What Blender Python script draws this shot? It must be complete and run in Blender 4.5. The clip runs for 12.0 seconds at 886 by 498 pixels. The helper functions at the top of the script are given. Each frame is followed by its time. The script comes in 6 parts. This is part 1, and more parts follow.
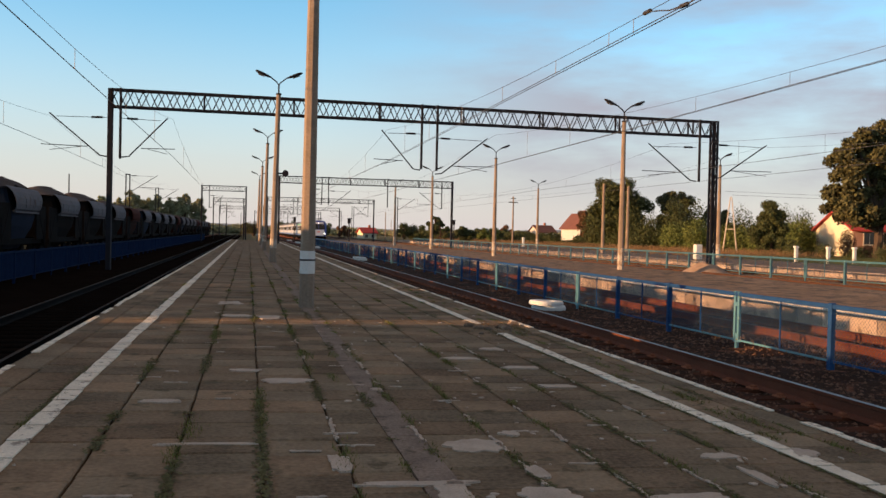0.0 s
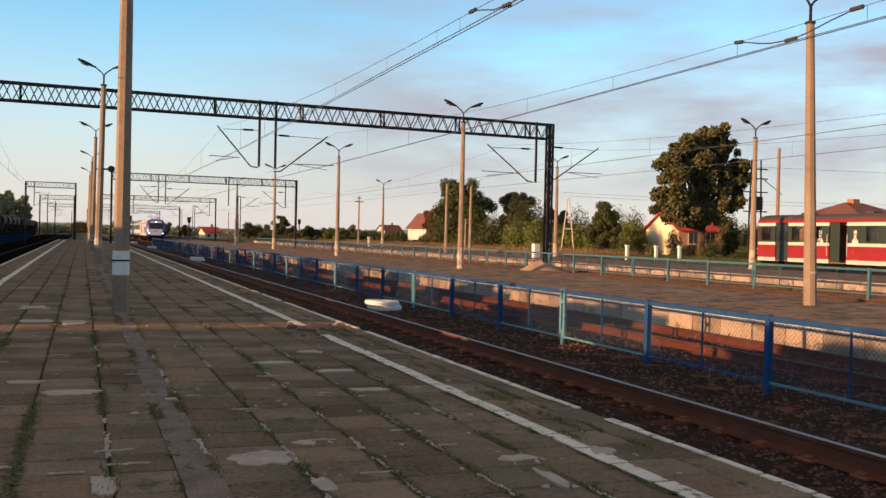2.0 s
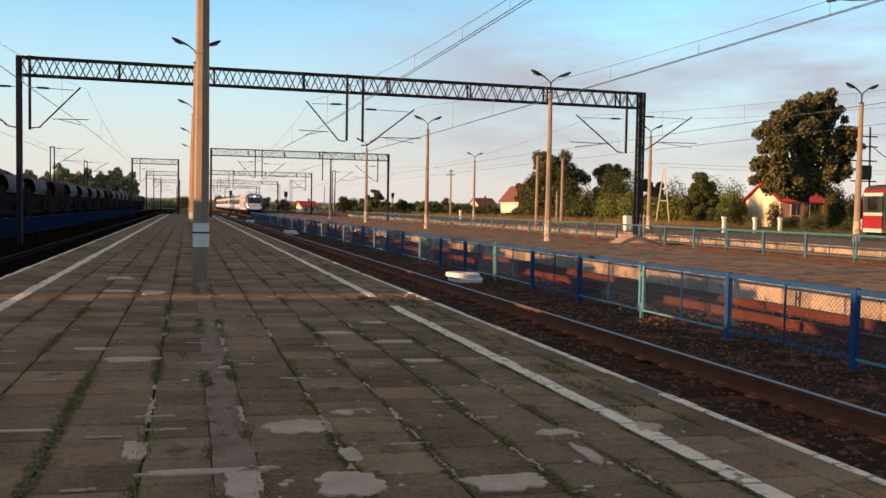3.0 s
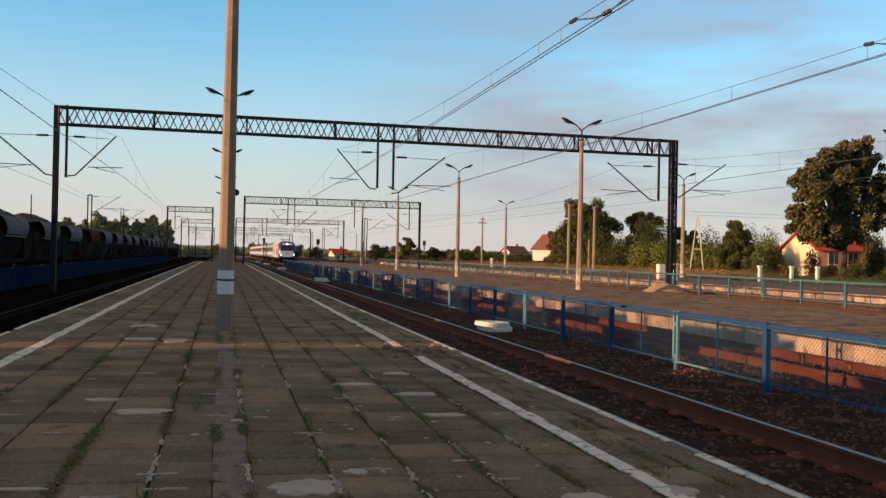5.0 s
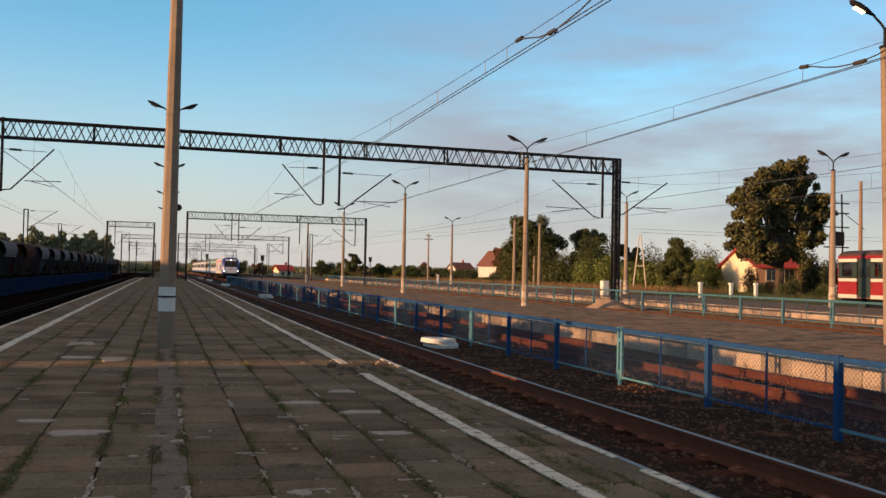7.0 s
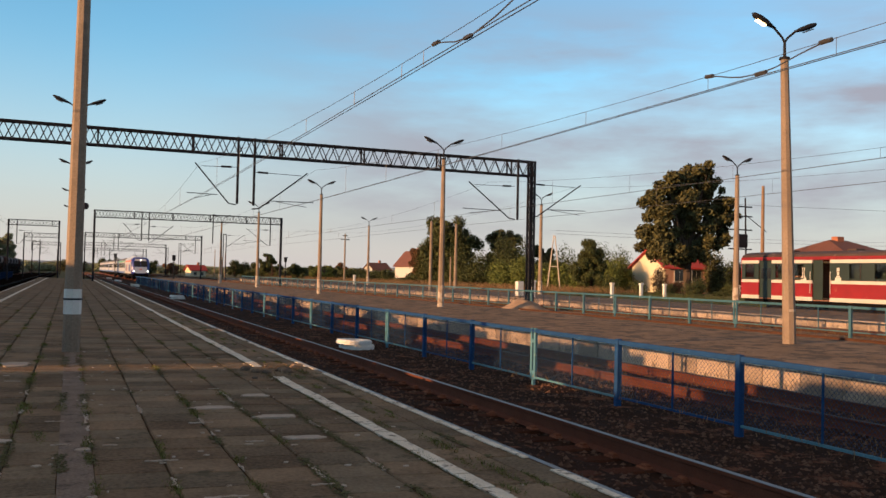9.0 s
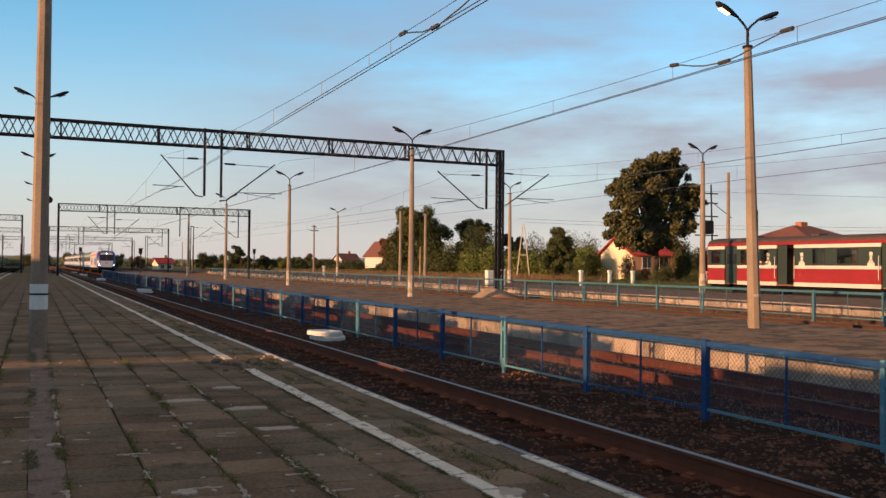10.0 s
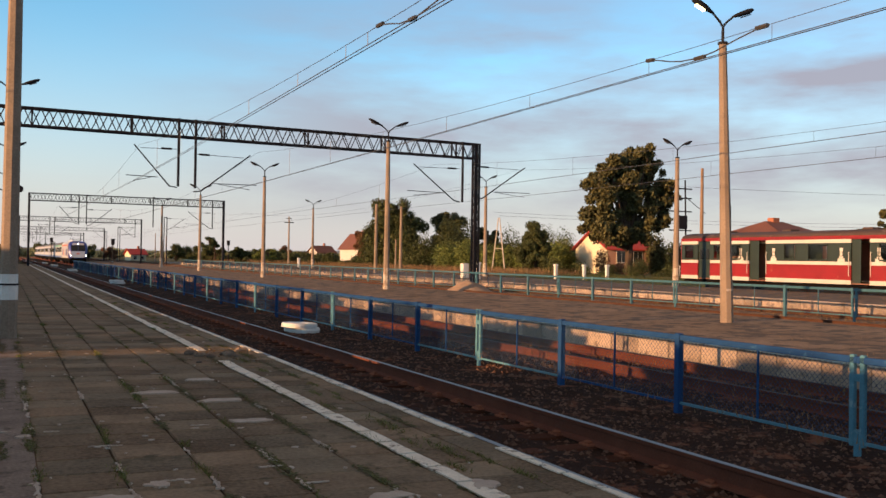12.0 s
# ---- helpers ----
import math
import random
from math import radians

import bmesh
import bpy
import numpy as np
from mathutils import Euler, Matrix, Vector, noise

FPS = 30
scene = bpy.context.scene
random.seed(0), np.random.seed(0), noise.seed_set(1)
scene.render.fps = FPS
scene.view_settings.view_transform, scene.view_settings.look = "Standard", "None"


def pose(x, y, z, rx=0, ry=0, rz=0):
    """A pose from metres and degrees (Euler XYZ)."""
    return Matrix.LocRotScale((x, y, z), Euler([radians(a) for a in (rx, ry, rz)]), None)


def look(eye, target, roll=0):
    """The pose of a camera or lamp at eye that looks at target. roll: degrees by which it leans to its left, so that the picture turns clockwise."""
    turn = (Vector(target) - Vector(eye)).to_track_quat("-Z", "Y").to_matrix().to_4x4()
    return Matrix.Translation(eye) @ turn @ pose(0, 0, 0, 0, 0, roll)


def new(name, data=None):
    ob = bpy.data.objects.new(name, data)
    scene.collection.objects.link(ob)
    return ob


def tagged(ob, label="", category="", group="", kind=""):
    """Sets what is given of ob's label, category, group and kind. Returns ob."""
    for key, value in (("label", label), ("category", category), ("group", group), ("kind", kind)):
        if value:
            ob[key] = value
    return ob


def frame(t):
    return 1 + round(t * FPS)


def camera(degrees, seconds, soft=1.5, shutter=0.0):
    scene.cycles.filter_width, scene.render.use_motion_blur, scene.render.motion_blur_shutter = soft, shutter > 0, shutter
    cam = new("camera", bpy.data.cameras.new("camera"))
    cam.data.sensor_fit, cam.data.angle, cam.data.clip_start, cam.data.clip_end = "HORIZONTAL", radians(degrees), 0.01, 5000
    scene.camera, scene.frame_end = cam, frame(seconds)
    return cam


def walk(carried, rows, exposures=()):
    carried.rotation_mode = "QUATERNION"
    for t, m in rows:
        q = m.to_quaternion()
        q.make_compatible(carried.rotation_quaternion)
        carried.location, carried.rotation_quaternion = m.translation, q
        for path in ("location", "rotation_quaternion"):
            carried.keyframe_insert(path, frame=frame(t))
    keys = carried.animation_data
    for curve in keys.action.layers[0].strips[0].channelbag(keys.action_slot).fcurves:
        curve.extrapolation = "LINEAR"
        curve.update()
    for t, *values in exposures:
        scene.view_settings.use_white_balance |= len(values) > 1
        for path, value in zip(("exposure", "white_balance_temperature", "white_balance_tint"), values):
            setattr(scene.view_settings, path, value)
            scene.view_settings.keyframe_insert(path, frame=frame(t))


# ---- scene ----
cam = camera(53.4, 12.0, soft=1.5)
PATH = [
    (0, (0.043, -0.343, 1.487), (0.475, 1.61, 1.453), 1.3),
    (0.5, (0.132, -0.349, 1.468), (0.66, 1.58, 1.428), 1.4),
    (1, (0.227, -0.332, 1.48), (0.826, 1.573, 1.379), -0.1),
    (1.5, (0.34, -0.228, 1.476), (0.939, 1.679, 1.42), 2.6),
    (2, (0.504, -0.138, 1.481), (1.263, 1.712, 1.454), 1.3),
    (2.5, (0.747, -0.134, 1.45), (1.343, 1.775, 1.414), 1.6),
    (3, (0.932, -0.132, 1.454), (1.489, 1.786, 1.362), 1.0),
    (3.5, (1.004, -0.072, 1.465), (1.513, 1.861, 1.398), 1.1),
    (3.7, (1.02, -0.05, 1.464), (1.552, 1.868, 1.429), 1.4),
    (5.3, (1.108, 0.185, 1.447), (1.589, 2.126, 1.473), 1.1),
    (5.5, (1.11, 0.193, 1.446), (1.602, 2.131, 1.482), 1.1),
    (6, (1.104, 0.142, 1.463), (1.622, 2.073, 1.504), 0.9),
    (6.5, (1.106, 0.194, 1.454), (1.666, 2.113, 1.504), 1.1),
    (7, (1.105, 0.195, 1.451), (1.708, 2.102, 1.506), 1.2),
    (7.5, (1.107, 0.212, 1.454), (1.756, 2.103, 1.51), 1.1),
    (9.3, (1.1, 0.125, 1.487), (1.903, 1.957, 1.538), 1.0),
    (9.5, (1.098, 0.115, 1.488), (1.915, 1.941, 1.524), 0.8),
    (10, (1.076, 0.084, 1.485), (1.919, 1.897, 1.522), 0.5),
    (10.5, (1.086, 0.094, 1.488), (1.95, 1.897, 1.518), 0.4),
    (11, (1.073, 0.088, 1.482), (1.983, 1.869, 1.519), 0.6),
    (11.5, (1.084, 0.117, 1.479), (1.993, 1.898, 1.503), 1.0),
    (12, (1.075, 0.097, 1.479), (1.969, 1.887, 1.501), 0.9),
]
walk(cam, [(t, look(eye, target, roll)) for t, eye, target, roll in PATH],
     exposures=[(0, 0.86, 6900, 9), (1.0, 0.97, 6900, 9), (1.5, 1.07, 6900, 8), (2.0, 0.96, 6900, 8), (2.5, 0.91, 6850, 9), (3.0, 1.0, 6950, 8), (3.5, 1.1, 6950, 8), (3.7, 1.1, 6950, 8), (5.4, 0.7, 6800, 6), (7.7, 0.7, 6800, 6), (9.4, 0.72, 6850, 8), (11, 0.79, 6800, 9), (12, 0.82, 6800, 9)])

# ---- world and sun ----
SUN_AWAY = Vector((-1.0, -0.14, 0.145)).normalized()
world = bpy.data.worlds.new("world")
scene.world = world
world.use_nodes = True
wn, wl = world.node_tree.nodes, world.node_tree.links
bg = wn["Background"]
sky = wn.new("ShaderNodeTexSky")
sky.sky_type, sky.sun_disc = "NISHITA", False
sky.sun_elevation, sky.sun_rotation = math.asin(SUN_AWAY.z), math.atan2(SUN_AWAY.x, SUN_AWAY.y)
sky.altitude, sky.air_density, sky.dust_density, sky.ozone_density = 100, 1.0, 0.2, 3.0
coord = wn.new("ShaderNodeTexCoord")
mapc = wn.new("ShaderNodeMapping")
mapc.inputs["Scale"].default_value = (3.0, 3.0, 13.0)
mapc.inputs["Location"].default_value = (3.2, 0.4, 1.15)
cloud = wn.new("ShaderNodeTexNoise")
cloud.inputs["Scale"].default_value, cloud.inputs["Detail"].default_value, cloud.inputs["Roughness"].default_value = 0.9, 7, 0.55
ramp = wn.new("ShaderNodeValToRGB")
ramp.color_ramp.elements[0].position, ramp.color_ramp.elements[1].position = 0.32, 0.58
ramp.color_ramp.elements[1].color = (0.9, 0.9, 0.9, 1)
mixc = wn.new("ShaderNodeMix")
mixc.data_type = "RGBA"
CLOUD = (1.8, 1.66, 2.02, 1)
mixc.inputs[7].default_value = CLOUD
wl.new(coord.outputs["Generated"], mapc.inputs["Vector"])
wl.new(mapc.outputs["Vector"], cloud.inputs["Vector"])
wl.new(cloud.outputs["Fac"], ramp.inputs["Fac"])
rich = wn.new("ShaderNodeHueSaturation")
rich.inputs["Hue"].default_value, rich.inputs["Saturation"].default_value, rich.inputs["Value"].default_value = 0.492, 1.08, 1.5
wl.new(sky.outputs["Color"], rich.inputs["Color"])
# pale pink haze low over the horizon
parts_of = wn.new("ShaderNodeSeparateXYZ")
wl.new(coord.outputs["Generated"], parts_of.inputs[0])
low = wn.new("ShaderNodeMapRange")
low.interpolation_type = "SMOOTHSTEP"
low.inputs["From Min"].default_value, low.inputs["From Max"].default_value = -0.02, 0.27
low.inputs["To Min"].default_value, low.inputs["To Max"].default_value = 0.92, 0.0
wl.new(parts_of.outputs["Z"], low.inputs["Value"])
haze = wn.new("ShaderNodeMix")
haze.data_type = "RGBA"
haze.inputs[7].default_value = (2.86, 2.68, 2.92, 1)
wl.new(low.outputs[0], haze.inputs["Factor"])
wl.new(rich.outputs["Color"], haze.inputs[6])
# thin warm cloud veil added in the unseen upper sky, cutting blue ambient light
high = wn.new("ShaderNodeMapRange")
high.interpolation_type = "SMOOTHSTEP"
high.inputs["From Min"].default_value, high.inputs["From Max"].default_value = 0.34, 0.7
high.inputs["To Min"].default_value, high.inputs["To Max"].default_value = 0.0, 0.85
wl.new(parts_of.outputs["Z"], high.inputs["Value"])
veil = wn.new("ShaderNodeMix")
veil.data_type = "RGBA"
veil.inputs[7].default_value = (1.75, 1.25, 1.0, 1)
wl.new(high.outputs[0], veil.inputs["Factor"])
wl.new(haze.outputs[2], veil.inputs[6])
wl.new(veil.outputs[2], mixc.inputs[6])
# a bank of cloud low on one side of the sky
bank = wn.new("ShaderNodeMapRange")
bank.interpolation_type = "SMOOTHSTEP"
bank.inputs["From Min"].default_value, bank.inputs["From Max"].default_value = 0.03, 0.45
wl.new(parts_of.outputs["X"], bank.inputs["Value"])
rim = wn.new("ShaderNodeMapRange")
rim.interpolation_type = "SMOOTHSTEP"
rim.inputs["From Min"].default_value, rim.inputs["From Max"].default_value = 0.36, 0.2
wl.new(parts_of.outputs["Z"], rim.inputs["Value"])
both = wn.new("ShaderNodeMath")
both.operation = "MULTIPLY"
wl.new(bank.outputs[0], both.inputs[0])
wl.new(rim.outputs[0], both.inputs[1])
foot = wn.new("ShaderNodeMapRange")
foot.interpolation_type = "SMOOTHSTEP"
foot.inputs["From Min"].default_value, foot.inputs["From Max"].default_value = 0.01, 0.1
foot.inputs["To Min"].default_value, foot.inputs["To Max"].default_value = 0.1, 1.0
wl.new(parts_of.outputs["Z"], foot.inputs["Value"])
footed = wn.new("ShaderNodeMath")
footed.operation = "MULTIPLY"
wl.new(both.outputs[0], footed.inputs[0])
wl.new(foot.outputs[0], footed.inputs[1])
thick = wn.new("ShaderNodeMath")
thick.operation = "MULTIPLY"
wl.new(footed.outputs[0], thick.inputs[0])
wl.new(ramp.outputs["Color"], thick.inputs[1])
wl.new(thick.outputs[0], mixc.inputs["Factor"])
wl.new(mixc.outputs[2], bg.inputs["Color"])
bg.inputs["Strength"].default_value = 0.13
sun = new("sun", bpy.data.lights.new("sun", "SUN"))
sun.data.energy, sun.data.angle, sun.data.color = 5.0, radians(0.55), (1.0, 0.56, 0.28)
sun.matrix_world = look((0, 0, 0), -SUN_AWAY)


# ---- materials ----
def material(name, base, rough=0.8, metal=0.0, vary=0.25, scale=2.0, fine=40.0, bump=0.3, tint=None, tint_at=0.55, each=0.0, tint_scale=None, second=None):
    """A surface with grain at two scales, an optional second colour in patches, and a change from piece to piece."""
    m = bpy.data.materials.new(name)
    m.use_nodes = True
    n, l = m.node_tree.nodes, m.node_tree.links
    bs = n["Principled BSDF"]
    bs.inputs["Metallic"].default_value = metal
    bs.inputs["Specular IOR Level"].default_value = 0.04 if rough >= 0.9 else 0.2 if rough >= 0.7 else 0.5
    tc = n.new("ShaderNodeTexCoord")
    geo = n.new("ShaderNodeNewGeometry")
    big, small = n.new("ShaderNodeTexNoise"), n.new("ShaderNodeTexNoise")
    big.inputs["Scale"].default_value, big.inputs["Detail"].default_value = scale, 5
    small.inputs["Scale"].default_value, small.inputs["Detail"].default_value = fine, 4
    for t in (big, small):
        l.new(geo.outputs["Position"], t.inputs["Vector"])
    total = n.new("ShaderNodeMath")
    total.operation = "MULTIPLY_ADD"
    total.inputs[1].default_value = 0.5
    l.new(small.outputs["Fac"], total.inputs[0])
    half = n.new("ShaderNodeMath")
    half.operation = "MULTIPLY"
    half.inputs[1].default_value = 0.5
    l.new(big.outputs["Fac"], half.inputs[0])
    l.new(half.outputs[0], total.inputs[2])
    last = total.outputs[0]
    if each:
        info = n.new("ShaderNodeObjectInfo")
        add = n.new("ShaderNodeMath")
        add.operation = "ADD"
        l.new(info.outputs["Random"], add.inputs[0])
        l.new(geo.outputs["Random Per Island"], add.inputs[1])
        wrap = n.new("ShaderNodeMath")
        wrap.operation = "FRACT"
        l.new(add.outputs[0], wrap.inputs[0])
        push = n.new("ShaderNodeMath")
        push.operation = "MULTIPLY_ADD"
        push.inputs[1].default_value = each
        l.new(wrap.outputs[0], push.inputs[0])
        shift = n.new("ShaderNodeMath")
        shift.operation = "SUBTRACT"
        shift.inputs[1].default_value = each / 2
        l.new(last, shift.inputs[0])
        l.new(shift.outputs[0], push.inputs[2])
        last = push.outputs[0]
    span = n.new("ShaderNodeMapRange")
    span.inputs["From Min"].default_value, span.inputs["From Max"].default_value = 0.25, 0.75
    span.inputs["To Min"].default_value, span.inputs["To Max"].default_value = 1 - vary, 1 + vary
    l.new(last, span.inputs["Value"])
    col = n.new("ShaderNodeMix")
    col.data_type, col.blend_type = "RGBA", "MULTIPLY"
    col.inputs["Factor"].default_value = 1.0
    col.inputs[6].default_value = (*base, 1)
    l.new(span.outputs[0], col.inputs[7])
    if second:
        tones = n.new("ShaderNodeMix")
        tones.data_type = "RGBA"
        tones.inputs[6].default_value, tones.inputs[7].default_value = (*base, 1), (*second, 1)
        other = n.new("ShaderNodeMath")
        other.operation = "MULTIPLY"
        other.inputs[1].default_value = 7.31
        l.new(wrap.outputs[0], other.inputs[0])
        again = n.new("ShaderNodeMath")
        again.operation = "FRACT"
        l.new(other.outputs[0], again.inputs[0])
        l.new(again.outputs[0], tones.inputs["Factor"])
        l.new(tones.outputs[2], col.inputs[6])
    if tint:
        spots = n.new("ShaderNodeTexNoise")
        spots.inputs["Scale"].default_value, spots.inputs["Detail"].default_value = tint_scale or scale * 1.7, 8
        spots.inputs["Roughness"].default_value = 0.65
        l.new(geo.outputs["Position"], spots.inputs["Vector"])
        cut = n.new("ShaderNodeMapRange")
        cut.inputs["From Min"].default_value, cut.inputs["From Max"].default_value = tint_at, tint_at + 0.08
        l.new(spots.outputs["Fac"], cut.inputs["Value"])
        two = n.new("ShaderNodeMix")
        two.data_type = "RGBA"
        l.new(cut.outputs[0], two.inputs["Factor"])
        l.new(col.outputs[2], two.inputs[6])
        two.inputs[7].default_value = (*tint, 1)
        l.new(two.outputs[2], bs.inputs["Base Color"])
    else:
        l.new(col.outputs[2], bs.inputs["Base Color"])
    rr = n.new("ShaderNodeMapRange")
    rr.inputs["To Min"].default_value, rr.inputs["To Max"].default_value = max(0.05, rough - 0.1), min(1, rough + 0.1)
    l.new(small.outputs["Fac"], rr.inputs["Value"])
    l.new(rr.outputs[0], bs.inputs["Roughness"])
    if bump:
        b = n.new("ShaderNodeBump")
        b.inputs["Strength"].default_value, b.inputs["Distance"].default_value = bump, 0.02
        l.new(small.outputs["Fac"], b.inputs["Height"])
        l.new(b.outputs["Normal"], bs.inputs["Normal"])
    return m


SLAB = material("slab_concrete", (0.197, 0.131, 0.081), 0.9, vary=0.6, scale=1.6, fine=30, bump=0.7, tint=(0.1, 0.08, 0.05), tint_at=0.58, each=0.22, second=(0.176, 0.132, 0.087))
SOIL = material("joint_soil", (0.055, 0.042, 0.028), 0.95, vary=0.5, scale=3, fine=60, bump=0.6, tint=(0.035, 0.045, 0.018), tint_at=0.55)
MORTAR = material("mortar", (0.42, 0.335, 0.265), 0.9, vary=0.3, scale=6, fine=70, bump=0.4)
TRENCH = material("trench_concrete", (0.2, 0.148, 0.115), 0.9, vary=0.6, scale=2.5, fine=40, bump=0.5, tint=(0.1, 0.078, 0.055), tint_at=0.56)
PAINT = material("worn_white_paint", (0.68, 0.58, 0.45), 0.75, vary=0.3, scale=4, fine=50, bump=0.3, tint=(0.2, 0.15, 0.11), tint_at=0.555, tint_scale=9)
POLE = material("pole_concrete", (0.225, 0.168, 0.125), 0.85, vary=0.4, scale=1.2, fine=30, bump=0.35, tint=(0.2, 0.15, 0.11), tint_at=0.58)
WHITE = material("white_paint", (0.6, 0.58, 0.54), 0.65, vary=0.15, scale=5, fine=40, bump=0.2, tint=(0.4, 0.36, 0.32), tint_at=0.64)
LIMEWASH = material("worn_limewash", (0.4, 0.34, 0.28), 0.9, vary=0.3, scale=3, fine=30, bump=0.3, tint=(0.24, 0.18, 0.135), tint_at=0.5, tint_scale=4)
WALLC = material("platform_wall_concrete", (0.36, 0.27, 0.2), 0.9, vary=0.35, scale=1.5, fine=30, bump=0.6, tint=(0.2, 0.15, 0.11), tint_at=0.55, each=0.5)
STEEL = material("dark_steel", (0.014, 0.014, 0.018), 0.85, 0.0, vary=0.4, scale=3, fine=40, bump=0.2, tint=(0.035, 0.02, 0.015), tint_at=0.62)
GALV = material("weathered_steel", (0.16, 0.15, 0.15), 0.55, 0.5, vary=0.3, scale=3, fine=40, bump=0.15)
RAILTOP = material("polished_rail", (0.22, 0.21, 0.21), 0.5, 0.8, vary=0.1, scale=2, fine=30, bump=0.05)
# bed and rail blackened in colour to stand in for deep shade
SHADEBED = material("shade_darkened_ballast", (0.008, 0.006, 0.005), 0.95, vary=0.5, scale=1.1, fine=26, bump=0.8)
SHADEBED.node_tree.nodes["Principled BSDF"].inputs["Specular IOR Level"].default_value = 0.0
SHADERAIL = material("shade_darkened_rail", (0.04, 0.032, 0.028), 0.92, vary=0.3, scale=2, fine=30, bump=0.1)
# blue fence paint with the shade beside the wagons put into its colour
DARKBLUE = material("shaded_blue_paint", (0.006, 0.016, 0.044), 0.92, vary=0.3, scale=3, fine=30, bump=0.2)
OLDRAIL = material("dull_rail", (0.06, 0.042, 0.035), 0.7, 0.3, vary=0.2, scale=2, fine=30, bump=0.1)
RUST = material("rusty_rail", (0.12, 0.038, 0.02), 0.85, 0.1, vary=0.35, scale=4, fine=50, bump=0.4)
DULLRUST = material("dull_rusty_rail", (0.07, 0.034, 0.022), 0.9, vary=0.35, scale=4, fine=50, bump=0.3)
SLEEPER = material("sleeper", (0.06, 0.024, 0.014), 0.9, vary=0.4, scale=3, fine=35, bump=0.5, each=0.4)
CHAIRM = material("rusty_chair", (0.2, 0.075, 0.042), 0.9, vary=0.35, scale=5, fine=40, bump=0.3, each=0.3)
BALLAST = material("ballast", (0.029, 0.015, 0.01), 0.95, vary=0.6, scale=1.1, fine=26, bump=1.0, tint=(0.15, 0.062, 0.034), tint_at=0.56)
STONE = material("ballast_stone", (0.1, 0.056, 0.038), 0.92, vary=0.4, scale=4, fine=60, bump=0.3, each=0.8)
BLUE = material("blue_fence_paint", (0.009, 0.045, 0.13), 0.75, vary=0.3, scale=4, fine=45, bump=0.2, tint=(0.04, 0.11, 0.2), tint_at=0.62)
TEAL = material("pale_blue_fence_paint", (0.07, 0.18, 0.23), 0.75, vary=0.25, scale=4, fine=45, bump=0.2, tint=(0.16, 0.26, 0.28), tint_at=0.6)
TEALD = material("teal_fence_paint", (0.03, 0.1, 0.13), 0.6, vary=0.25, scale=4, fine=45, bump=0.2, tint=(0.12, 0.26, 0.28), tint_at=0.6)
WIREM = material("fence_wire", (0.02, 0.05, 0.1), 0.7, 0.2, vary=0.2, scale=5, fine=40, bump=0)
CABLE = material("overhead_cable", (0.07, 0.065, 0.065), 0.5, 0.5, vary=0.1, scale=2, fine=20, bump=0)
DIRT = material("trodden_dirt", (0.21, 0.145, 0.1), 0.95, vary=0.55, scale=0.5, fine=11, bump=0.8, tint=(0.1, 0.08, 0.064), tint_at=0.48, tint_scale=1.7)
GROUND = material("field_ground", (0.12, 0.1, 0.055), 0.95, vary=0.5, scale=0.08, fine=3, bump=0.8, tint=(0.07, 0.085, 0.03), tint_at=0.52, tint_scale=0.15)
GRASS = material("grass_blades", (0.125, 0.125, 0.036), 0.8, vary=0.4, scale=3, fine=20, bump=0, each=0.6)
DRY = material("dry_grass", (0.18, 0.112, 0.06), 0.9, vary=0.4, scale=0.5, fine=8, bump=0, each=0.7, tint=(0.09, 0.1, 0.035), tint_at=0.58, tint_scale=0.25)
MOSS = material("moss", (0.09, 0.082, 0.036), 0.9, vary=0.4, scale=3, fine=20, bump=0, each=0.6)
# leaf green paled and greyed to stand for distance haze
HAZY = material("leaf_hazed_green", (0.2, 0.21, 0.12), 0.7, vary=0.4, scale=0.4, fine=5, bump=0, each=0.7)
LEAF = material("leaf_green", (0.05, 0.058, 0.019), 0.7, vary=0.5, scale=0.4, fine=5, bump=0, each=0.8)
LEAFD = material("leaf_dark", (0.068, 0.064, 0.025), 0.7, vary=0.5, scale=0.4, fine=5, bump=0, each=0.8)
LEAFY = material("leaf_yellow_green", (0.1, 0.12, 0.03), 0.7, vary=0.45, scale=0.4, fine=5, bump=0, each=0.8)
LEAFR = material("leaf_brown", (0.13, 0.065, 0.035), 0.75, vary=0.4, scale=0.4, fine=5, bump=0, each=0.8)
BARK = material("bark", (0.07, 0.05, 0.038), 0.95, vary=0.4, scale=2, fine=18, bump=0.8)
GREYBODY = material("wagon_grey", (0.05, 0.048, 0.05), 0.75, vary=0.3, scale=0.8, fine=10, bump=0.2, tint=(0.05, 0.035, 0.03), tint_at=0.58)
REDBODY = material("wagon_rust_red", (0.06, 0.022, 0.017), 0.95, vary=0.35, scale=0.8, fine=10, bump=0.2, tint=(0.08, 0.05, 0.045), tint_at=0.6)
# wagon colours below hold the shade on the side facing the platform
DARKRED = material("shaded_wagon_red", (0.024, 0.009, 0.007), 0.95, vary=0.4, scale=0.8, fine=10, bump=0.2)
BLUEBODY = material("wagon_blue_grey", (0.016, 0.022, 0.036), 0.95, vary=0.3, scale=0.8, fine=10, bump=0.2, tint=(0.03, 0.025, 0.025), tint_at=0.6)
BOARD = material("grimy_shaded_pale_board", (0.135, 0.13, 0.14), 0.9, vary=0.25, scale=0.8, fine=10, bump=0.2, tint=(0.09, 0.065, 0.055), tint_at=0.6)
GRAVEL = material("gravel_load", (0.075, 0.06, 0.055), 0.95, vary=0.4, scale=1.2, fine=14, bump=1.0)
RED = material("train_red", (0.2, 0.004, 0.007), 0.5, vary=0.25, scale=1.2, fine=15, bump=0.1, tint=(0.3, 0.13, 0.08), tint_at=0.66, tint_scale=3.0)
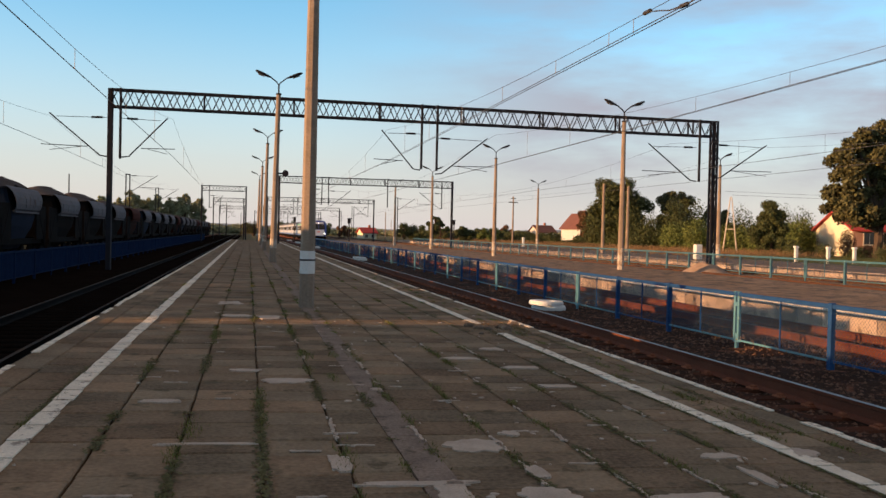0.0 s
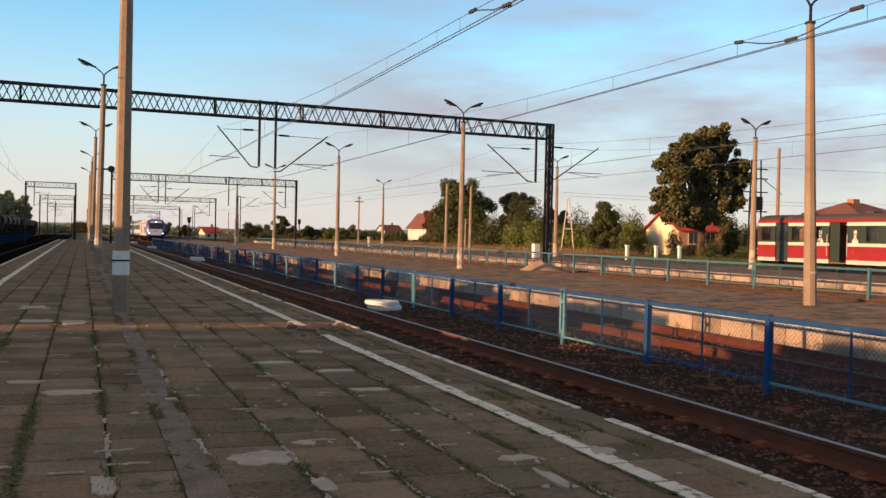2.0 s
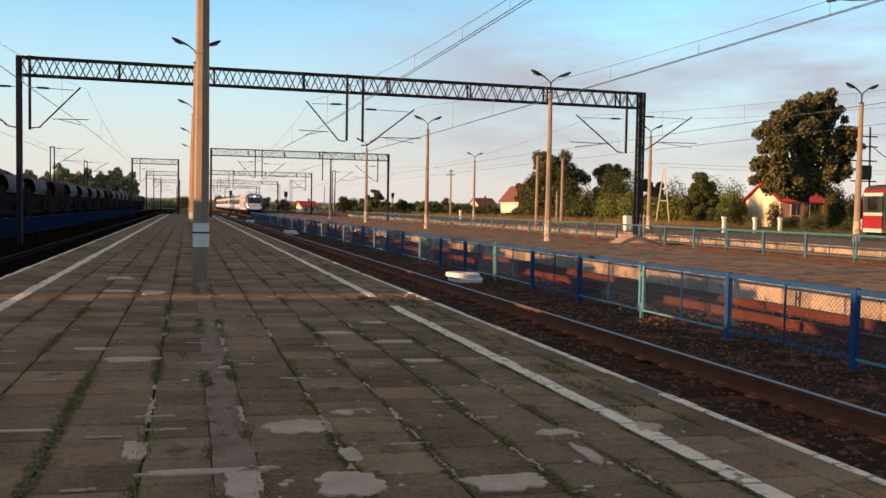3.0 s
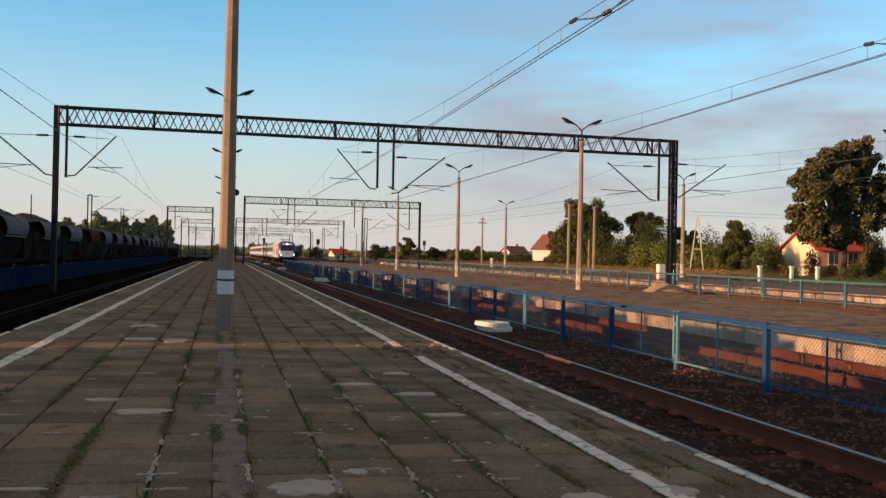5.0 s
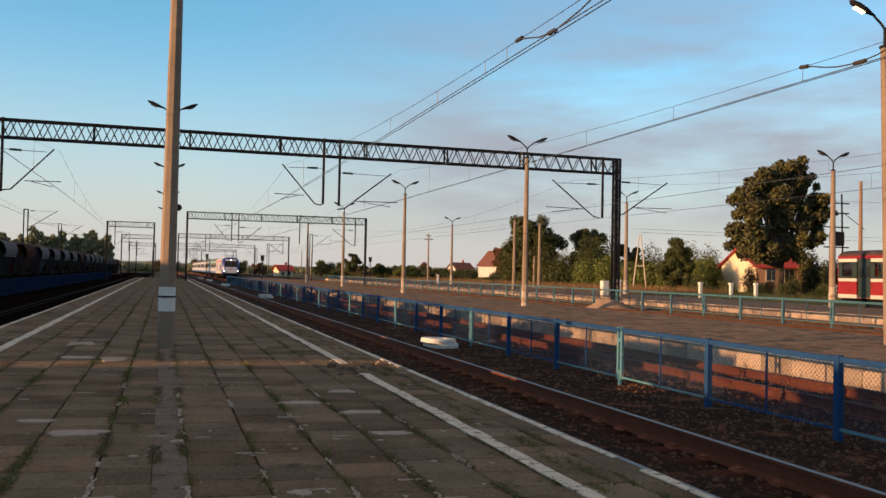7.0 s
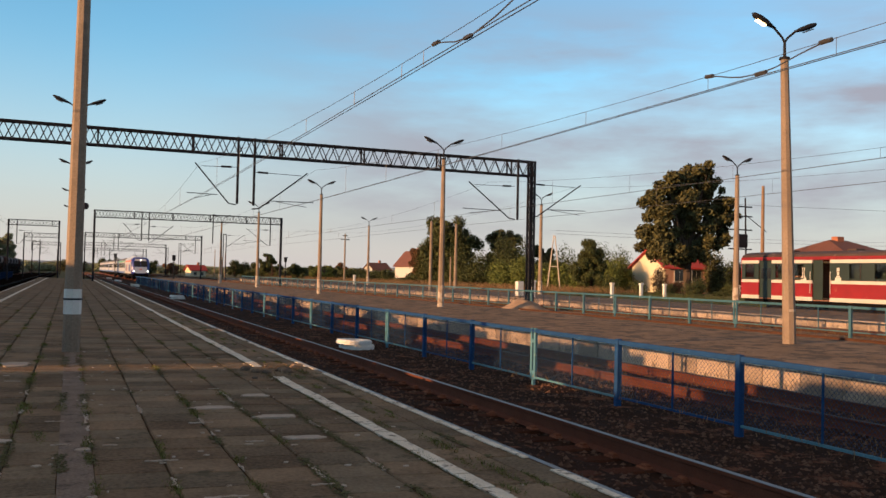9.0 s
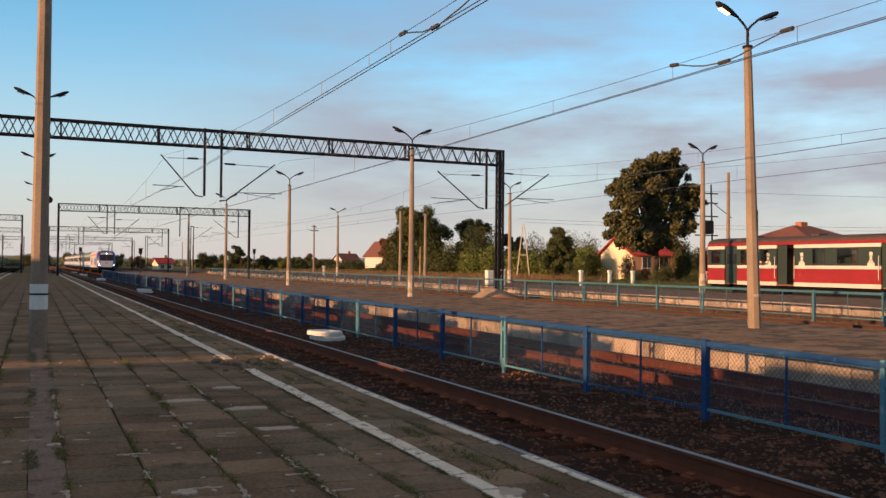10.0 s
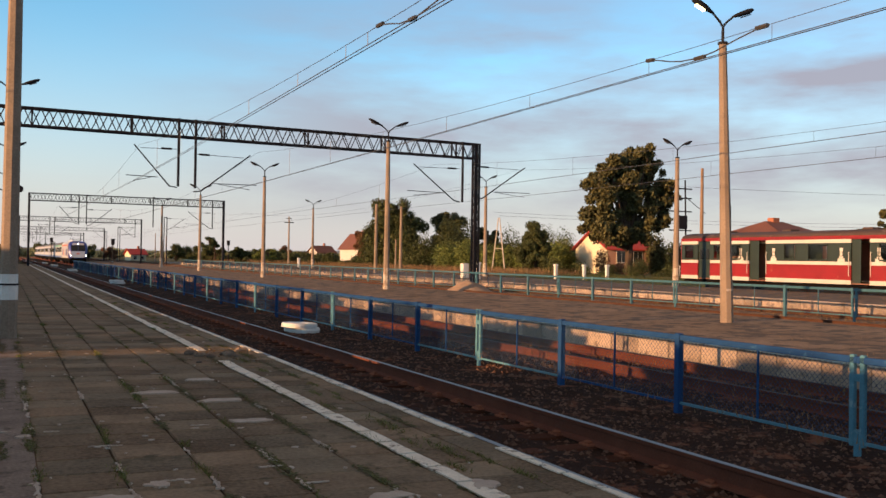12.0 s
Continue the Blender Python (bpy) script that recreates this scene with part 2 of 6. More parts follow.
CREAM = material("train_cream", (0.5, 0.46, 0.41), 0.5, vary=0.15, scale=1.5, fine=20, bump=0.1, tint=(0.42, 0.35, 0.3), tint_at=0.66)
DGREEN = material("train_dark_green", (0.013, 0.024, 0.018), 0.5, vary=0.25, scale=1.2, fine=15, bump=0.1)
ROOFT = material("train_roof", (0.07, 0.045, 0.04), 0.8, vary=0.3, scale=1, fine=14, bump=0.2, tint=(0.2, 0.12, 0.1), tint_at=0.6)
COPE = material("whitewashed_coping", (0.52, 0.47, 0.41), 0.85, vary=0.3, scale=2.5, fine=30, bump=0.4, tint=(0.26, 0.21, 0.17), tint_at=0.57)
EARTH = material("pale_earth", (0.32, 0.22, 0.155), 0.95, vary=0.4, scale=2.5, fine=22, bump=0.8)
GLASS = material("dark_window_glass", (0.015, 0.018, 0.02), 0.12, vary=0.2, scale=1, fine=4, bump=0)
INSIDE = material("train_interior", (0.2, 0.1, 0.07), 0.8, vary=0.3, scale=1.2, fine=12, bump=0.1)
DARKV = material("underframe_black", (0.008, 0.007, 0.007), 0.95, vary=0.4, scale=2, fine=20, bump=0.3)
SILVER = material("loco_silver", (0.5, 0.49, 0.5), 0.4, 0.3, vary=0.12, scale=1, fine=14, bump=0.05)
LBLUE = material("loco_blue", (0.014, 0.03, 0.19), 0.4, vary=0.15, scale=1, fine=14, bump=0.05)
LRED = material("loco_red_stripe", (0.62, 0.13, 0.06), 0.45, vary=0.12, scale=1, fine=14, bump=0.05)
COACHW = material("coach_white", (0.45, 0.45, 0.47), 0.45, vary=0.12, scale=1, fine=14, bump=0.05)
COACHG = material("coach_green", (0.12, 0.36, 0.25), 0.45, vary=0.12, scale=1, fine=14, bump=0.05)
COACHB = material("coach_blue", (0.07, 0.14, 0.32), 0.45, vary=0.12, scale=1, fine=14, bump=0.05)
YELLOW = material("yellow_render", (0.62, 0.53, 0.37), 0.9, vary=0.12, scale=0.6, fine=10, bump=0.2, tint=(0.55, 0.43, 0.22), tint_at=0.66)
# pink front render, darkened to stand in for the house's shaded side
PINK = material("shaded_pinkish_render", (0.38, 0.22, 0.165), 0.9, vary=0.15, scale=0.6, fine=10, bump=0.2)
BRICK = material("brick_wall", (0.3, 0.12, 0.075), 0.9, vary=0.3, scale=0.8, fine=9, bump=0.3)
REDROOF = material("red_roof", (0.36, 0.05, 0.045), 0.7, vary=0.25, scale=0.6, fine=6, bump=0.3)
BROWNROOF = material("brown_roof", (0.14, 0.06, 0.047), 0.8, vary=0.25, scale=0.6, fine=6, bump=0.3)
# blue-grey of the hills is distance haze painted into the colour
HILL = material("hazed_hill", (0.24, 0.27, 0.32), 1.0, vary=0.15, scale=0.01, fine=0.1, bump=0)


def glow(name, colour, strength):
    m = bpy.data.materials.new(name)
    m.use_nodes = True
    b = m.node_tree.nodes["Principled BSDF"]
    b.inputs["Base Color"].default_value = (*colour, 1)
    b.inputs["Emission Color"].default_value = (*colour, 1)
    b.inputs["Emission Strength"].default_value = strength
    return m


CLEAR = bpy.data.materials.new("window_glass")
CLEAR.use_nodes = True
clear = CLEAR.node_tree.nodes["Principled BSDF"]
clear.inputs["Base Color"].default_value = (0.8, 0.85, 0.83, 1)
clear.inputs["Roughness"].default_value, clear.inputs["Transmission Weight"].default_value, clear.inputs["IOR"].default_value = 0.06, 1.0, 1.45
HEADLIGHT = glow("headlight_glow", (1.0, 0.93, 0.8), 4.5)
LAMPGLOW = glow("street_lamp_glow", (1.0, 0.75, 0.4), 1.6)


# ---- mesh tools ----
class Shape:
    """Collects vertices and faces of one mesh."""

    def __init__(self):
        self.v, self.f = [], []

    def add(self, verts, faces):
        k = len(self.v)
        self.v += [tuple(p) for p in verts]
        self.f += [tuple(i + k for i in f) for f in faces]
        return self

    def box(self, x0, x1, y0, y1, z0, z1, c=0.0):
        """A box; c cuts its long edges and its top."""
        if not c:
            v = [(x, y, z) for z in (z0, z1) for x, y in ((x0, y0), (x1, y0), (x1, y1), (x0, y1))]
            return self.add(v, [(3, 2, 1, 0), (4, 5, 6, 7), (0, 1, 5, 4), (1, 2, 6, 5), (2, 3, 7, 6), (3, 0, 4, 7)])
        def ring(z, i):
            a, b, d, e = x0 + i, x1 - i, y0 + i, y1 - i
            k = max(c - i, c * 0.3)
            return [(a + k, d, z), (b - k, d, z), (b, d + k, z), (b, e - k, z), (b - k, e, z), (a + k, e, z), (a, e - k, z), (a, d + k, z)]
        v = ring(z0, c) + ring(z0 + c, 0) + ring(z1 - c, 0) + ring(z1, c)
        f = [tuple(range(7, -1, -1)), tuple(range(24, 32))]
        for r in range(3):
            f += [(r * 8 + i, r * 8 + (i + 1) % 8, r * 8 + 8 + (i + 1) % 8, r * 8 + 8 + i) for i in range(8)]
        return self.add(v, f)

    def tube(self, a, b, r0, r1=None, n=8, turn=0.0, caps=True):
        a, b = Vector(a), Vector(b)
        r1 = r0 if r1 is None else r1
        d = (b - a).normalized()
        u = d.cross(Vector((0, 0, 1)))
        u = Vector((1, 0, 0)) if u.length < 1e-4 else u.normalized()
        w = d.cross(u)
        v = []
        for p, r in ((a, r0), (b, r1)):
            for i in range(n):
                t = 2 * math.pi * i / n + turn
                v.append(p + (u * math.cos(t) + w * math.sin(t)) * r)
        f = [(i, (i + 1) % n, n + (i + 1) % n, n + i) for i in range(n)]
        if caps:
            f += [tuple(range(n - 1, -1, -1)), tuple(range(n, 2 * n))]
        return self.add(v, f)

    def path(self, points, r, n=5):
        """A tube along points."""
        pts = [Vector(p) for p in points]
        v, f = [], []
        for k, p in enumerate(pts):
            d = (pts[min(k + 1, len(pts) - 1)] - pts[max(k - 1, 0)]).normalized()
            u = d.cross(Vector((0, 0, 1)))
            u = Vector((1, 0, 0)) if u.length < 1e-4 else u.normalized()
            w = d.cross(u)
            v += [p + (u * math.cos(2 * math.pi * i / n) + w * math.sin(2 * math.pi * i / n)) * r for i in range(n)]
        for k in range(len(pts) - 1):
            f += [(k * n + i, k * n + (i + 1) % n, k * n + n + (i + 1) % n, k * n + n + i) for i in range(n)]
        return self.add(v, f)

    def prism(self, profile, y0, y1, scale1=1.0):
        """A closed x-z profile drawn from y0 to y1."""
        n = len(profile)
        v = [(x, y0, z) for x, z in profile] + [(x * scale1, y1, z) for x, z in profile]
        f = [(i, (i + 1) % n, n + (i + 1) % n, n + i) for i in range(n)]
        return self.add(v, f + [tuple(range(n - 1, -1, -1)), tuple(range(n, 2 * n))])

    def mesh(self, name):
        me = bpy.data.meshes.new(name)
        me.from_pydata(self.v, [], self.f)
        me.validate()
        bm = bmesh.new()
        bm.from_mesh(me)
        if len(bm.faces) < 20000:
            bmesh.ops.recalc_face_normals(bm, faces=bm.faces)
        bm.to_mesh(me)
        bm.free()
        return me


def part(name, shape, mat, parent=None, label="", smooth=False):
    me = shape if isinstance(shape, bpy.types.Mesh) else shape.mesh(name)
    if not me.materials:
        me.materials.append(mat)
    if smooth:
        me.polygons.foreach_set("use_smooth", [True] * len(me.polygons))
    ob = new(name, me)
    if parent:
        ob.parent = parent
    if label:
        ob["label"] = label
    return ob


def thing(name, label, category, at=(0, 0, 0), group="", kind="", turn=0.0):
    ob = new(name)
    ob.matrix_basis = pose(*at, 0, 0, turn)
    return tagged(ob, label, category, group, kind)


def S():
    return Shape()


TILT = 0.02


def plat(x):
    """Height of the near platform's surface, which falls towards one side."""
    return -TILT * (x - 1.15)


# ---- ground ----
def ground():
    s = Shape()
    xs = [-2500, -600, -150, -60, -19, -16.5, -14.2, 20, 30, 42, 50, 60, 150, 600, 2500]
    ys = [-600, -100, 0, 60, 120, 200, 400, 900, 2500]
    # raised side is an added, unseen bank that blocks sun under the wagons
    zx = {-2500: 1.3, -600: 1.3, -150: 1.3, -60: 1.3, -19: 1.35, -16.5: 1.1, 30: -0.45, 42: -0.35, 50: -0.15, 60: -0.05, 150: 0.0, 600: 0.0, 2500: 0.0}
    v = [(x, y, zx.get(x, -0.98)) for y in ys for x in xs]
    n = len(xs)
    f = [(j * n + i, j * n + i + 1, j * n + n + i + 1, j * n + n + i) for j in range(len(ys) - 1) for i in range(n - 1)]
    part_ob = part("ground", s.add(v, f), GROUND)
    tagged(part_ob, "grassy ground with dry patches and an added sun-blocking bank, reaching the horizon", "ground", kind="structure")


def bed(x):
    """Height of the ballast between the two platforms: heaped between the near rails, lowest at the fence."""
    knots = [(4.6, -0.62), (5.45, -0.575), (5.75, -0.53), (6.35, -0.53), (6.7, -0.56), (7.2, -0.57), (8.3, -0.66), (9.8, -0.69), (10.6, -0.66), (11.2, -0.64), (12.2, -0.635), (13.3, -0.645), (14.2, -0.68)]
    return float(np.interp(x, [k[0] for k in knots], [k[1] for k in knots]))


def ballast(name, x0, x1, y0, y1, step, label, mat=BALLAST, level=-0.575):
    nx, ny = int((x1 - x0) / step) + 1, int((y1 - y0) / (step * 1.6)) + 1
    xs, ys = np.linspace(x0, x1, nx), np.linspace(y0, y1, ny)
    v = []
    for y in ys:
        for x in xs:
            h = noise.noise((x * 1.3, y * 1.3, 0)) * 0.035 + noise.noise((x * 5, y * 5, 3)) * 0.022
            v.append((x, y, (bed(x) if level is None else level) + h))
    f = [(j * nx + i, j * nx + i + 1, j * nx + nx + i + 1, j * nx + nx + i) for j in range(ny - 1) for i in range(nx - 1)]
    tagged(part(name, Shape().add(v, f), mat, smooth=True), label, "ballast", kind="structure")


ground()
ballast("ballast", 4.7, 14.1, -10, 60, 0.16, "dark rusty stone ballast around the tracks", BALLAST, None)
ballast("ballast", 4.7, 14.1, 60, 320, 1.2, "dark rusty stone ballast around the tracks", BALLAST, None)
ballast("ballast", -14.3, -2.2, -40, 320, 0.7, "stone ballast with shade put into its dark colour around the tracks", SHADEBED)
ballast("ballast", 20.0, 29.5, -10, 320, 0.7, "rusty stone ballast with weeds around the tracks", DIRT, -0.3)


def stones():
    rng = np.random.default_rng(4)
    v, f = [], []
    base = np.array([(1, 0, 0), (-1, 0, 0), (0, 1, 0), (0, -1, 0), (0, 0, 1), (0, 0, -0.6)], float)
    tri = [(0, 2, 4), (2, 1, 4), (1, 3, 4), (3, 0, 4), (2, 0, 5), (1, 2, 5), (3, 1, 5), (0, 3, 5)]
    for _ in range(26000):
        y = 3 + 32 * rng.random() ** 1.7
        x = 5.0 + 8.9 * rng.random()
        r = 0.016 + 0.036 * rng.random() ** 2
        a = rng.random() * 6.28
        c, s_ = math.cos(a), math.sin(a)
        pts = base * (r * (0.7 + 0.6 * rng.random((6, 1)))) * np.array([1, 0.8, 0.7])
        h = noise.noise((x * 1.3, y * 1.3, 0)) * 0.035
        k = len(v)
        v += [(x + p[0] * c - p[1] * s_, y + p[0] * s_ + p[1] * c, bed(x) + h + p[2]) for p in pts]
        f += [(k + i, k + j, k + m) for i, j, m in tri]
    me = bpy.data.meshes.new("loose_stones")
    me.from_pydata(v, [], f)
    tagged(part("loose_stones", me, STONE), "loose broken ballast stones between the rails", "stones", kind="stuff")


stones()

# ---- tracks ----
RAIL = [(-0.075, 0), (0.07, 0), (0.065, 0.016), (0.012, 0.035), (0.012, 0.115), (0.036, 0.125), (0.036, 0.148), (-0.036, 0.148), (-0.036, 0.125), (-0.012, 0.115), (-0.012, 0.035), (-0.065, 0.016)]
TALL = 1.4
CHAIR = S().box(-0.16, 0.16, -0.09, 0.09, -0.01, 0.025, 0.008).box(-0.13, -0.06, -0.05, 0.05, 0.02, 0.052, 0.012).box(0.06, 0.13, -0.05, 0.05, 0.02, 0.052, 0.012).mesh("rail_chair")
SLEEPER_DARK = S().box(-1.3, 1.3, -0.13, 0.13, -0.2, 0.0, 0.02).mesh("sleeper")
SLEEPER_MESH = S().box(-1.3, 1.3, -0.13, 0.13, -0.2, 0.0, 0.02).mesh("sleeper")


def track(x, top, y0, y1, near, label, head=RAILTOP, wood=SLEEPER, sides=(-0.7535, 0.7535), tall=1.0, chairs=0, web=RUST):
    t = thing("railway_track", label, "railway track", (x, 0, top))
    for side in sides:
        # rail webs turn black where the track's shade is put into its colours
        ob = part("rail", S().prism([(px + side, (pz - 0.152) * tall) for px, pz in RAIL], y0, y1), DARKV if wood is SHADEBED else web, t)
        part("rail_head", S().box(side - 0.034, side + 0.034, y0, y1, -0.004, 0.0), head, ob, "shiny worn running surface")
    y, k = y0 + 0.3, 0
    while y < near:
        ob = part("sleeper", SLEEPER_MESH if wood is SLEEPER else SLEEPER_DARK, wood, t)
        ob.location = (0, y, -0.15 * tall)
        if y < chairs:
            for side in sides:
                chair = part("rail_chair", CHAIR, CHAIRM, t, "rusty cast chair with clamps")
                chair.location = (side, y, -0.152 * tall)
        y += 0.62
    return t


track(6.2, -0.33, -9, 420, 75, "rusty railway track with shiny worn rail heads beside the platform", tall=TALL, chairs=50)
track(12.25, -0.45, -9, 420, 60, "rusty railway track with dull rail heads behind the fence", OLDRAIL, tall=TALL)
track(-3.95, -0.36, -9, 420, 60, "dark railway track in deep shade beside the platform", SHADERAIL, SHADEBED)
track(-11.2, -0.36, -40, 420, -39, "railway track under the standing freight wagons", OLDRAIL)
track(21.9, -0.13, -9, 420, 40, "rusty little-used railway track in weeds", OLDRAIL, web=DULLRUST)
track(27.0, -0.2, -9, 420, 30, "rusty little-used railway track in weeds", OLDRAIL, web=DULLRUST)
track(39.4, -0.45, -20, 420, -19, "railway track under the red railcar")

# ---- near platform ----
PLAT_END = 126.0
platform = thing("platform", "concrete-slab station platform with worn white lines and weeds", "platform", kind="structure")
part("platform_body", S().add([(x, y, z) for y in (-12, PLAT_END) for x, z in ((-2.2, plat(-2.2) - 0.035), (4.68, plat(4.68) - 0.035), (4.68, -1.0), (-2.2, -1.0))],
     [(0, 1, 2, 3), (7, 6, 5, 4), (0, 4, 5, 1), (1, 5, 6, 2), (2, 6, 7, 3), (3, 7, 4, 0)]), SOIL, platform, "dark soil in the joints")

# ---- poles and lamps ----
def head_shape(side):
    """A long teardrop lamp head that leans up and outwards."""
    s = Shape()
    rings = [(0.0, 0.03, 0.03), (0.12, 0.05, 0.045), (0.3, 0.1, 0.07), (0.55, 0.115, 0.08), (0.72, 0.09, 0.06), (0.8, 0.03, 0.02)]
    v = []
    for d, w, h in rings:
        for i in range(10):
            a = 2 * math.pi * i / 10
            v.append((side * (0.32 + d * 0.93), math.cos(a) * w, 0.3 + d * 0.36 + math.sin(a) * h))
    f = [(k * 10 + i, k * 10 + (i + 1) % 10, k * 10 + 10 + (i + 1) % 10, k * 10 + 10 + i) for k in range(5) for i in range(10)]
    return s.add(v, f + [tuple(range(10)), tuple(range(50, 60))])


def lens_shape(side):
    s = Shape()
    v = [(side * (0.32 + d * 0.93), w, 0.3 + d * 0.36 - h) for d, h in ((0.36, 0.084), (0.66, 0.082)) for w in (-0.06, 0.06)]
    return s.add(v + [(x, y, z - 0.03) for x, y, z in v], [(0, 1, 3, 2), (4, 6, 7, 5), (0, 2, 6, 4), (1, 5, 7, 3), (0, 4, 5, 1), (2, 3, 7, 6)])


HEADS = {side: head_shape(side).mesh("lamp_head") for side in (-1, 1)}
LENS = {side: lens_shape(side).mesh("lamp_glass") for side in (-1, 1)}


def lamp_post(label, group, at, top=7.75, r0=0.155, r1=0.095, band=(0.0, 1.05), lit=False, clamps=False, lean=(0, 0)):
    t = thing("street_lamp", label, "street lamp", at, group)
    lx, ly = lean
    shaft = part("pole", S().tube((0, 0, -0.3), (lx, ly, top), r0, r1, 8, 0), POLE, t, "tapered concrete pole")
    b0, b1 = band
    def at_z(z):
        return (lx * z / top, ly * z / top, z), r0 + (r1 - r0) * z / top + 0.004
    (p, ra), (q, rb) = at_z(b0), at_z(b1)
    part("painted_band", S().tube(p, q, ra, rb, 8, 0), WHITE if clamps else LIMEWASH, t, "chipped white paint band")
    if clamps:
        for z in (0.91,):
            (p, ra), (q, rb) = at_z(z), at_z(z + 0.03)
            part("clamp", S().tube(p, q, ra + 0.012, rb + 0.012, 8, 0), STEEL, t)
    cap = part("cap", S().tube((lx, ly, top), (lx, ly, top + 0.06), 0.13, 0.13, 8).tube((lx, ly, top), (lx, ly, top + 0.5), 0.04, 0.035, 8), STEEL, t, "dark steel cap and stub")
    for side in (-1, 1):
        arm = part("arm", S().path([(lx, ly, top + 0.45), (lx + side * 0.1, ly, top + 0.58), (lx + side * 0.36, ly, top + 0.78)], 0.03, 6), STEEL, t)
        head = part("lamp_head", HEADS[side], STEEL, t, "dark elongated lamp head", True)
        head.location = (lx, ly, top + 0.47)
        glass = part("lamp_glass", LENS[side], LAMPGLOW if lit and side < 0 else GALV, head)
        if lit and side < 0:
            glass.data = lens_shape(side).mesh("lamp_glass")
            glass.data.materials.append(LAMPGLOW)
    return t


OWN = "tapered concrete lamp post with twin lamp heads on the slab platform"
lamp_post("tapered concrete lamp post with white band on slab platform", "lamps on the slab platform", (1.17, 16.95, 0), 7.75, 0.15, 0.1, (0.66, 1.1), clamps=True, lean=(0.03, 0))
for y in (40.9, 64.7, 88.5, 112.3):
    lamp_post(OWN, "lamps on the slab platform", (1.15, y, 0), 7.7, 0.16, 0.1, (0.66, 1.1), lean=(0.13, 0))
signal = thing("wall_loudspeaker", "round dark loudspeaker on a lamp post", "loudspeaker", (1.15 + 0.05, 40.9, 0))
part("horn", S().tube((0.08, -0.02, 4.1), (0.42, -0.04, 4.1), 0.04, 0.04, 8).tube((0.44, -0.24, 4.1), (0.44, 0.0, 4.1), 0.15, 0.1, 14), STEEL, signal)
FAR = "tall concrete lamp post with twin lamp heads and whitewashed foot"
lamp_post(FAR, "lamps on the dirt platform", (18.1, 17.44, -0.05), 7.25, 0.17, 0.1, (0.8, 0.86), lit=True, lean=(-0.27, 0))
for y in (40.2, 63.2, 86.4, 109.3):
    lamp_post(FAR, "lamps on the dirt platform", (18.0, y, -0.05), 7.25, 0.17, 0.1, (-0.05, 1.05))
for x, y in ((35.6, 39.3), (36.9, 64.0), (35.4, 105.0)):
    lamp_post(FAR, "lamps on the far platform", (x, y, -0.15), 7.6, 0.19, 0.11, (-0.05, 1.3))

# ---- fences ----
def weave_mesh(length, height, pitch=0.075, r=0.0024):
    """Chain-link wire, two crossing sets of slanted wires."""
    s = Shape()
    k = -int(height / pitch)
    while k * pitch < length:
        a = k * pitch
        for up in (1, -1):
            y0, y1 = max(a, 0), min(a + height, length)
            if y1 - y0 > 0.02:
                z0, z1 = (y0 - a, y1 - a) if up > 0 else (height - (y0 - a), height - (y1 - a))
                s.tube((0.004 * up, y0, z0), (0.004 * up, y1, z1), r, r, 3, 0, False)
        k += 1
    return s.mesh("wire_mesh")


def fence_run(x, y0, count, pitch, base, top, paint, joint_paint, joint_every, joint_first, label, group, wire, x_far=None, wire_mat=None, thick=0.0024):
    """Bays of tube frame with chain-link; every few bays a pair of posts."""
    h = top - base
    rail_top = S().box(-0.03, 0.03, 0, pitch, h - 0.1, h - 0.02, 0.008).mesh("top_rail")
    rail_low = S().box(-0.02, 0.02, 0.04, pitch - 0.04, 0.2, 0.235).mesh("bottom_rail")
    rail_low_plain = S().box(-0.02, 0.02, 0.04, pitch - 0.04, 0.2, 0.235).mesh("bottom_rail")
    post = S().box(-0.05, 0.05, -0.05, 0.05, -0.15, h, 0.01).mesh("post")
    pair = S().box(-0.03, 0.03, -0.1, -0.035, 0.17, h, 0.008).box(-0.03, 0.03, 0.035, 0.1, 0.17, h, 0.008).box(-0.03, 0.03, -0.035, 0.035, -0.15, 0.36, 0.008).box(-0.025, 0.025, -0.1, 0.1, h - 0.3, h - 0.22).mesh("post_pair")
    bar = S().box(-0.012, 0.012, -0.012, 0.012, 0.2, h - 0.09).mesh("middle_bar")
    made = weave_mesh(pitch - 0.1, h - 0.34, r=thick)
    for k in range(count):
        y = y0 + k * pitch
        xx = x if x_far is None else x + (x_far - x) * max(0, k - 6) / (count - 6)
        joint = (k - joint_first) % joint_every == 0
        t = thing("fence_panel", label, "fence", (xx, y, base), group)
        part("top_rail", rail_top, paint, t)
        part("bottom_rail", rail_low if (k - joint_first) % joint_every != 1 else rail_low_plain, joint_paint if (k - joint_first) % joint_every != 1 else paint, t)
        if joint:
            part("post", pair, joint_paint, t, "pair of pale blue joined posts")
        else:
            part("post", post, paint, t)
        ob = part("middle_bar", bar, paint, t)
        ob.location = (0, pitch / 2, 0)
        if wire:
            ob = part("wire_mesh", made, wire_mat or WIREM, t, "chain-link wire mesh")
            ob.location = (0, 0.05, 0.23)


fence_run(9.8, 6.95, 42, 2.97, -0.75, 0.46, BLUE, TEAL, 3, 0, "blue painted steel tube fence bay with chain-link mesh between the tracks", "fence between the tracks", True, None, None, 0.003)
fence_run(9.8, 6.95 - 2.97 * 3, 3, 2.97, -0.75, 0.46, BLUE, TEAL, 3, 0, "blue painted steel tube fence bay with chain-link mesh between the tracks", "fence between the tracks", True, None, None, 0.003)
fence_run(24.2, 7.82, 46, 2.65, -0.27, 0.79, TEALD, TEALD, 3, 1, "teal painted steel tube fence bay between two weedy tracks", "fence between the weedy tracks", True)
